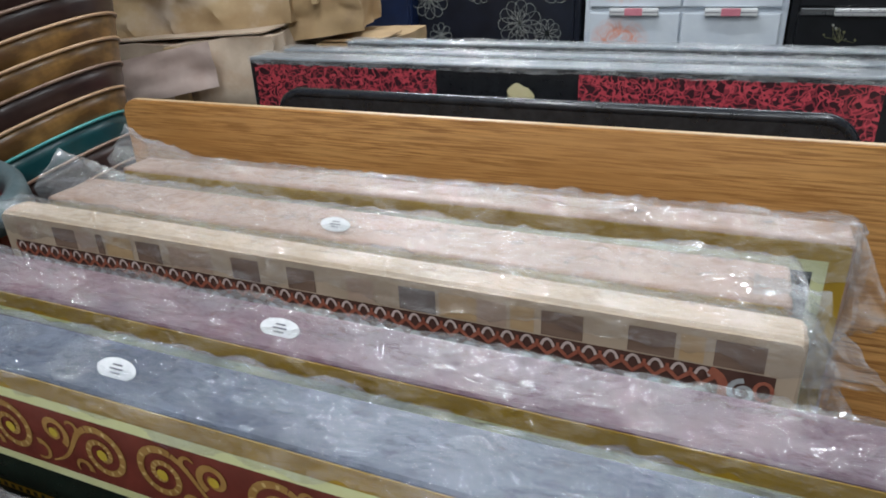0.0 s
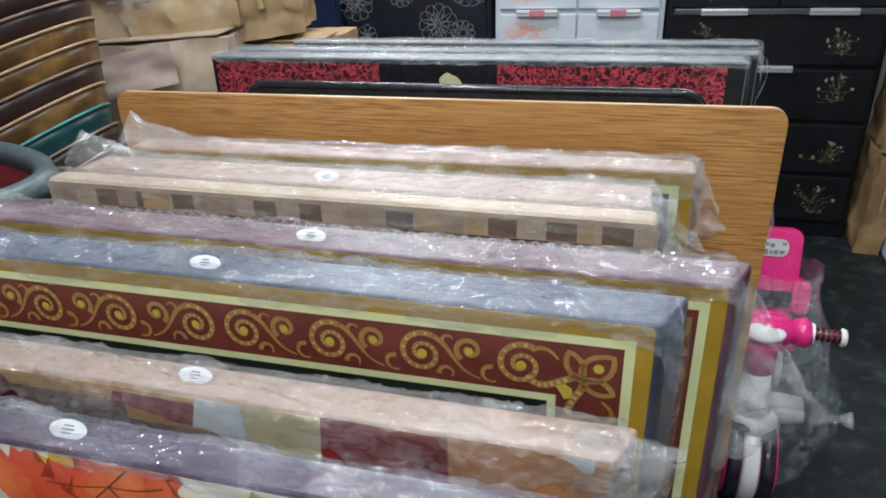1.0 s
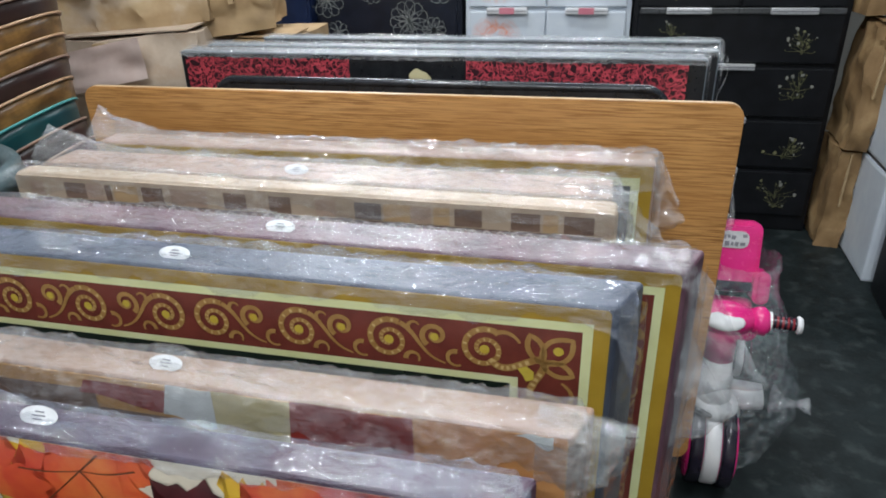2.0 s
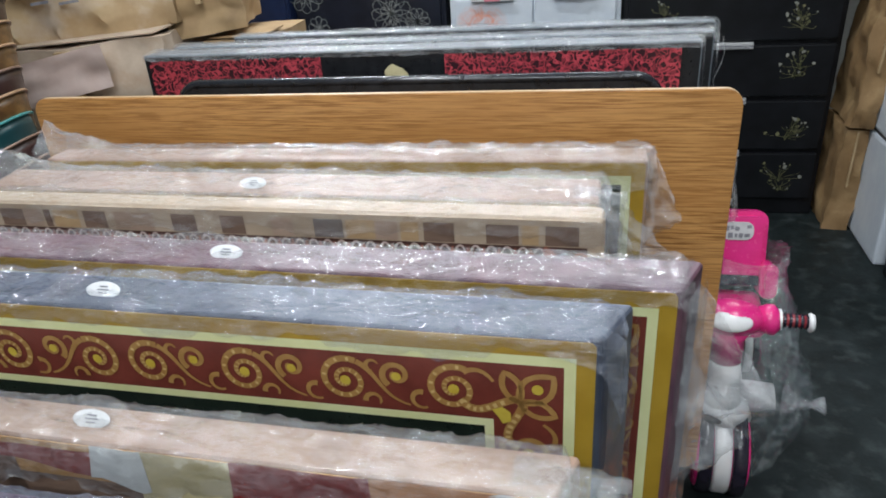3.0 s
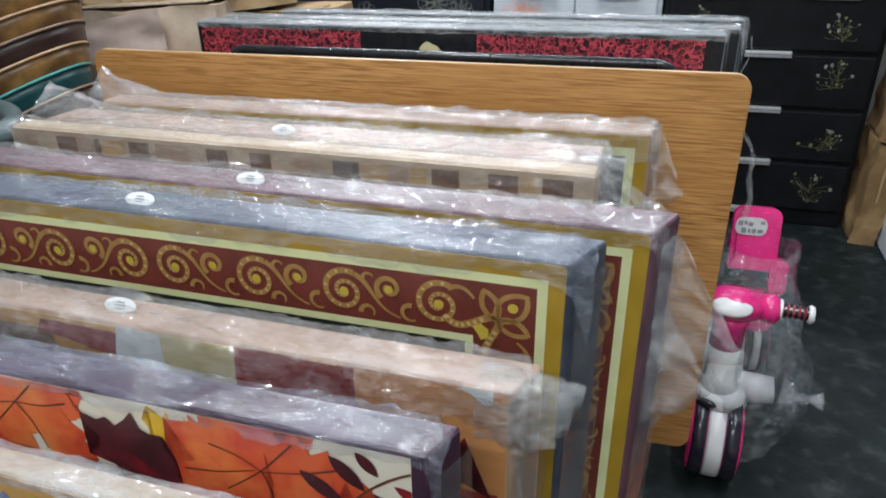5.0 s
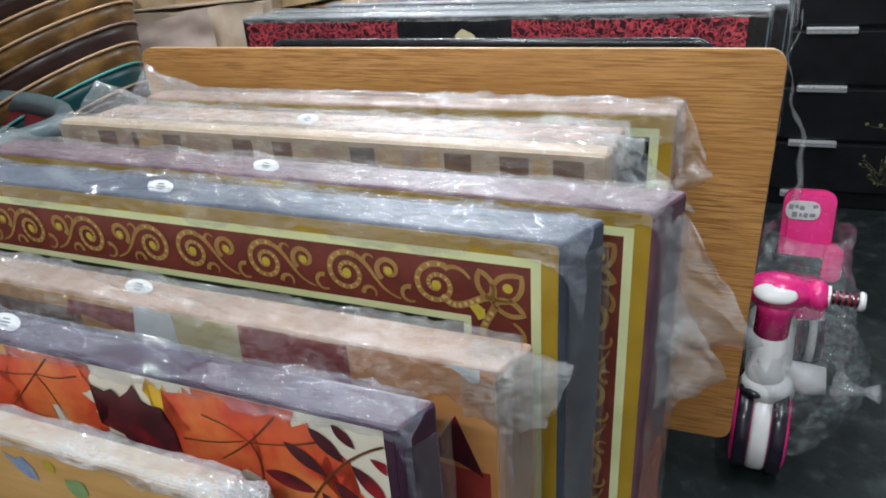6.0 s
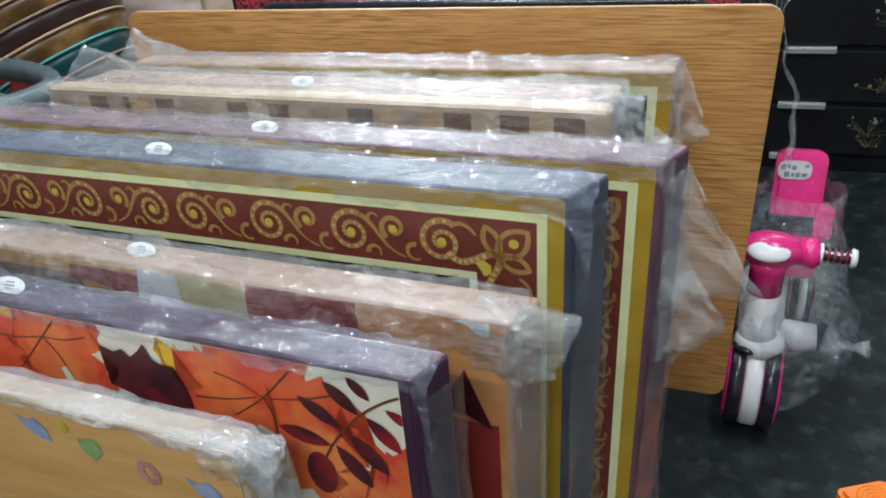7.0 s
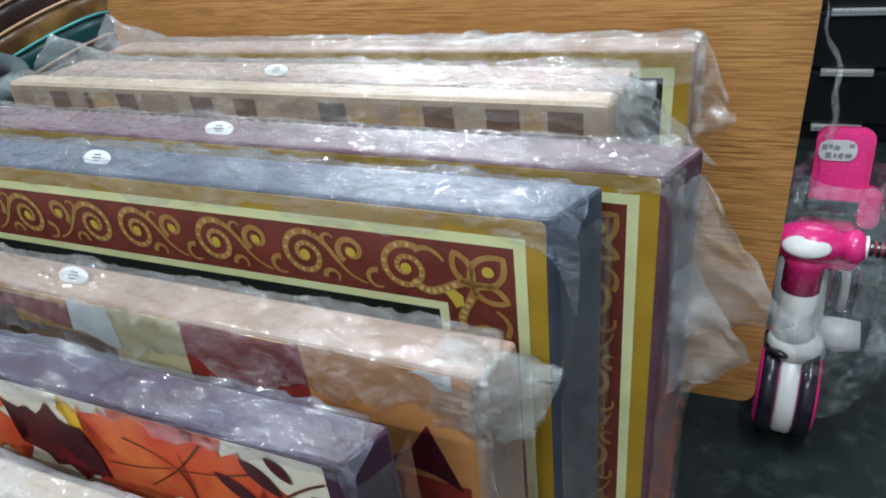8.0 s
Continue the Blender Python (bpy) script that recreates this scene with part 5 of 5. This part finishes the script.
for sg in (1, -1):
    arm = tube([(sg * 0.046, 0.02, 0.418), (sg * 0.066, 0.018, 0.421), (sg * 0.078, 0.016, 0.422), (sg * 0.089, 0.016, 0.423)], [0.024, 0.031, 0.032, 0.020], 18)
    part("handlebar_arm", arm, "pink", bar, smooth=True)
    if sg > 0:
        grip = part("grip", tube([(sg * 0.089, 0.016, 0.424), (sg * 0.142, 0.014, 0.423)], 0.0125, 16), "gripred", bar, "dark red ribbed rubber grip", smooth=True)
        for k in range(5):
            x = sg * (0.097 + 0.0105 * k)
            part("grip_ring", tube([(x - 0.0028, 0.0155, 0.4235), (x + 0.0028, 0.0154, 0.4235)], 0.0146, 16), "tyre", grip)
        part("grip_collar", tube([(sg * 0.086, 0.016, 0.424), (sg * 0.091, 0.016, 0.424)], 0.021, 16), "white", grip)
        part("grip_cap", tube([(sg * 0.140, 0.014, 0.423), (sg * 0.144, 0.014, 0.423), (sg * 0.151, 0.014, 0.423)], [0.016, 0.020, 0.017], 16), "white", grip, "white end cap", smooth=True)
part("body_frame", tube([(0, 0.03, 0.22), (0.01, 0.12, 0.19), (0.01, 0.26, 0.20), (0.01, 0.44, 0.10)], [0.040, 0.048, 0.055, 0.05], 18), "white", toy, smooth=True)
seat = extrude_outline(rounded_rect(-0.01, 0.10, 0.0, 0.185, 0.026, 6), 0, 0.05, 0.012)
seat.transform(pose(0.01, 0.30, 0.335, -14, 0, 4))
backrest = part("backrest", seat, "pink", toy, "hot pink moulded backrest")
lbl = extrude_outline(rounded_rect(-0.006, 0.066, 0.116, 0.160, 0.018, 5), -0.003, 0.0, 0.001)
lbl.transform(pose(0.01, 0.30, 0.335, -14, 0, 4))
lab = part("label", lbl, "sticker", backrest, "white label with dark lettering bars")
for x0, w, z, h, tilt in ((0.000, 0.010, 0.139, 0.012, 8), (0.013, 0.007, 0.142, 0.009, -10), (0.023, 0.010, 0.139, 0.010, 14), (0.050, 0.010, 0.145, 0.008, -8), (0.008, 0.011, 0.121, 0.013, -6), (0.023, 0.006, 0.123, 0.009, 10), (0.032, 0.009, 0.122, 0.011, 16), (0.045, 0.012, 0.124, 0.008, -5)):
    bm = box(-w / 2, w / 2, -0.0042, -0.003, -h / 2, h / 2)
    bm.transform(pose(0.01, 0.30, 0.335, -14, 0, 4) @ pose(x0 + w / 2, 0, z + h / 2, 0, tilt, 0))
    part("lettering_bar", bm, "ink", lab)
# dark box round the backrest's foot draws the dark gap below it
gap_band = box(-0.014, 0.104, -0.006, 0.054, 0.004, 0.030, 0.004)
gap_band.transform(pose(0.01, 0.30, 0.335, -14, 0, 4))
part("gap_band", gap_band, "tyre", backrest, "dark grey band at the gap under the backrest")
side_w = extrude_outline(rounded_rect(0.085, 0.125, -0.02, 0.065, 0.018, 5), -0.02, 0.05, 0.01)
side_w.transform(pose(0.01, 0.29, 0.335, -14, 0, 4))
part("seat_wing", side_w, "pink", toy)
seat2 = extrude_outline(rounded_rect(-0.03, 0.10, 0.0, 0.06, 0.025, 5), -0.10, 0.04, 0.012)
seat2.transform(pose(0.01, 0.30, 0.25))
part("seat", seat2, "pink", toy)
for sg in (1,):
    part("foot_rest", tube([(0.04, 0.12, 0.16), (0.09, 0.12, 0.15), (0.13, 0.12, 0.155)], [0.028, 0.036, 0.030], 16), "white", toy, smooth=True)

# the bag: a loose skin round the rear of the toy with gathered ends
bag = bmesh.new()
rows = []
for i in range(52):
    z = 0.075 + 0.375 * i / 51
    up = min(1.0, max(0.0, (z - 0.24) / 0.13))
    top = min(1.0, max(0.0, (z - 0.33) / 0.17))
    y_front = -0.06 + 0.17 * up + 0.12 * top
    y_back = 0.46 - 0.06 * up - 0.03 * top
    row = []
    for k in range(64):
        a = 2 * math.pi * k / 64
        rx = 0.115 - 0.045 * top + 0.055 * math.exp(-((z - 0.14) / 0.07) ** 2) * max(0.0, math.cos(a - 0.2))
        q = Vector((math.cos(a) * 3.2, math.sin(a) * 3.2, z * 9))
        d = 0.022 * noise.noise(q) + 0.020 * (0.35 - abs(noise.noise(q * 2.1))) + 0.010 * (0.3 - abs(noise.noise(q * 5.5)))
        x = 0.045 + 0.02 * top + (rx + d) * math.cos(a)
        y = (y_front + y_back) / 2 + ((y_back - y_front) / 2 + d) * math.sin(a)
        row.append(bag.verts.new((max(x, -0.044 + 0.3 * d), y, z + 0.5 * d)))
    rows.append(row)
for a, b in zip(rows, rows[1:]):
    for k in range(64):
        bag.faces.new((a[k], a[(k + 1) % 64], b[(k + 1) % 64], b[k]))
part("bag", bag, "film_toy", toy, "creased clear plastic bag", smooth=True)
tail = tube([(0.15, 0.12, 0.15), (0.182, 0.11, 0.152), (0.204, 0.10, 0.160), (0.214, 0.098, 0.162), (0.230, 0.095, 0.166)], [0.040, 0.016, 0.008, 0.016, 0.020], 16)
for v in tail.verts:
    v.co += 0.006 * noise.noise_vector(v.co * 60)
part("bag_knot", tail, "film_thick", toy, "knotted end of the bag", smooth=True)

strand = []
for k in range(26):
    f = k / 25
    strand.append((0.012 + 0.016 * math.sin(7 * f) + 0.006 * math.sin(23 * f) - 0.045 * f, 0.30 + 0.22 * f, 0.51 + 0.38 * f))
strip = tube(strand, [0.007 * (1 - f / 25) ** 2 + 0.0018 + 0.0015 * math.sin(f * 1.9) for f in range(26)], 9)
for v in strip.verts:
    v.co += 0.004 * noise.noise_vector(v.co * 45)
part("bag_strand", strip, "film_thin", toy, "twisted end of the clear bag", smooth=True)

# ---- orange sand spade set on the floor ----
spade = thing("toy_spade", pose(0.760, 0.905, 0.0, 0, 0, 29), "orange plastic toy spade lying over a blue and green toy", "toy spade")
part("shaft", tube([(-0.06, 0, 0.075), (0.04, 0, 0.085), (0.14, 0, 0.095)], [0.030, 0.026, 0.026], 16), "orange", spade, smooth=True)
gripb = extrude_outline(rounded_rect(-0.050, 0.050, -0.043, 0.043, 0.014, 5), -0.018, 0.018, 0.008)
gripb.transform(Matrix.Translation((0.175, 0, 0.10)) @ pose(0, 0, 0, 90, 0, 0))
hg = part("grip", gripb, "orange", spade)
for k in range(4):
    r = 0.009 + 0.0075 * k
    ring = lathe([(r - 0.0016, 0.0), (r, 0.0022), (r + 0.0016, 0.0), (r - 0.0016, 0.0)], 28)
    ring.transform(Matrix.Translation((0.175, 0, 0.1180)))
    part("grip_ring", ring, "orange", hg, "raised ring")
part("blade", box(-0.19, -0.05, -0.07, 0.07, 0.045, 0.068, 0.01), "orange", spade)
car = thing("toy_truck", pose(0.662, 0.850, 0.0, 0, 0, 20), "light green and blue plastic toy truck on the floor", "toy truck")
part("tray", box(-0.12, 0.10, -0.07, 0.07, 0.0, 0.042, 0.012), "green", car)
cab = bmesh.new()
bmesh.ops.create_uvsphere(cab, u_segments=24, v_segments=12, radius=1)
cab.transform(Matrix.Translation((0.055, 0.070, 0.050)) @ Matrix.Diagonal((0.043, 0.035, 0.042, 1)))
part("cab", cab, "blue", car, "blue rounded cab", smooth=True)
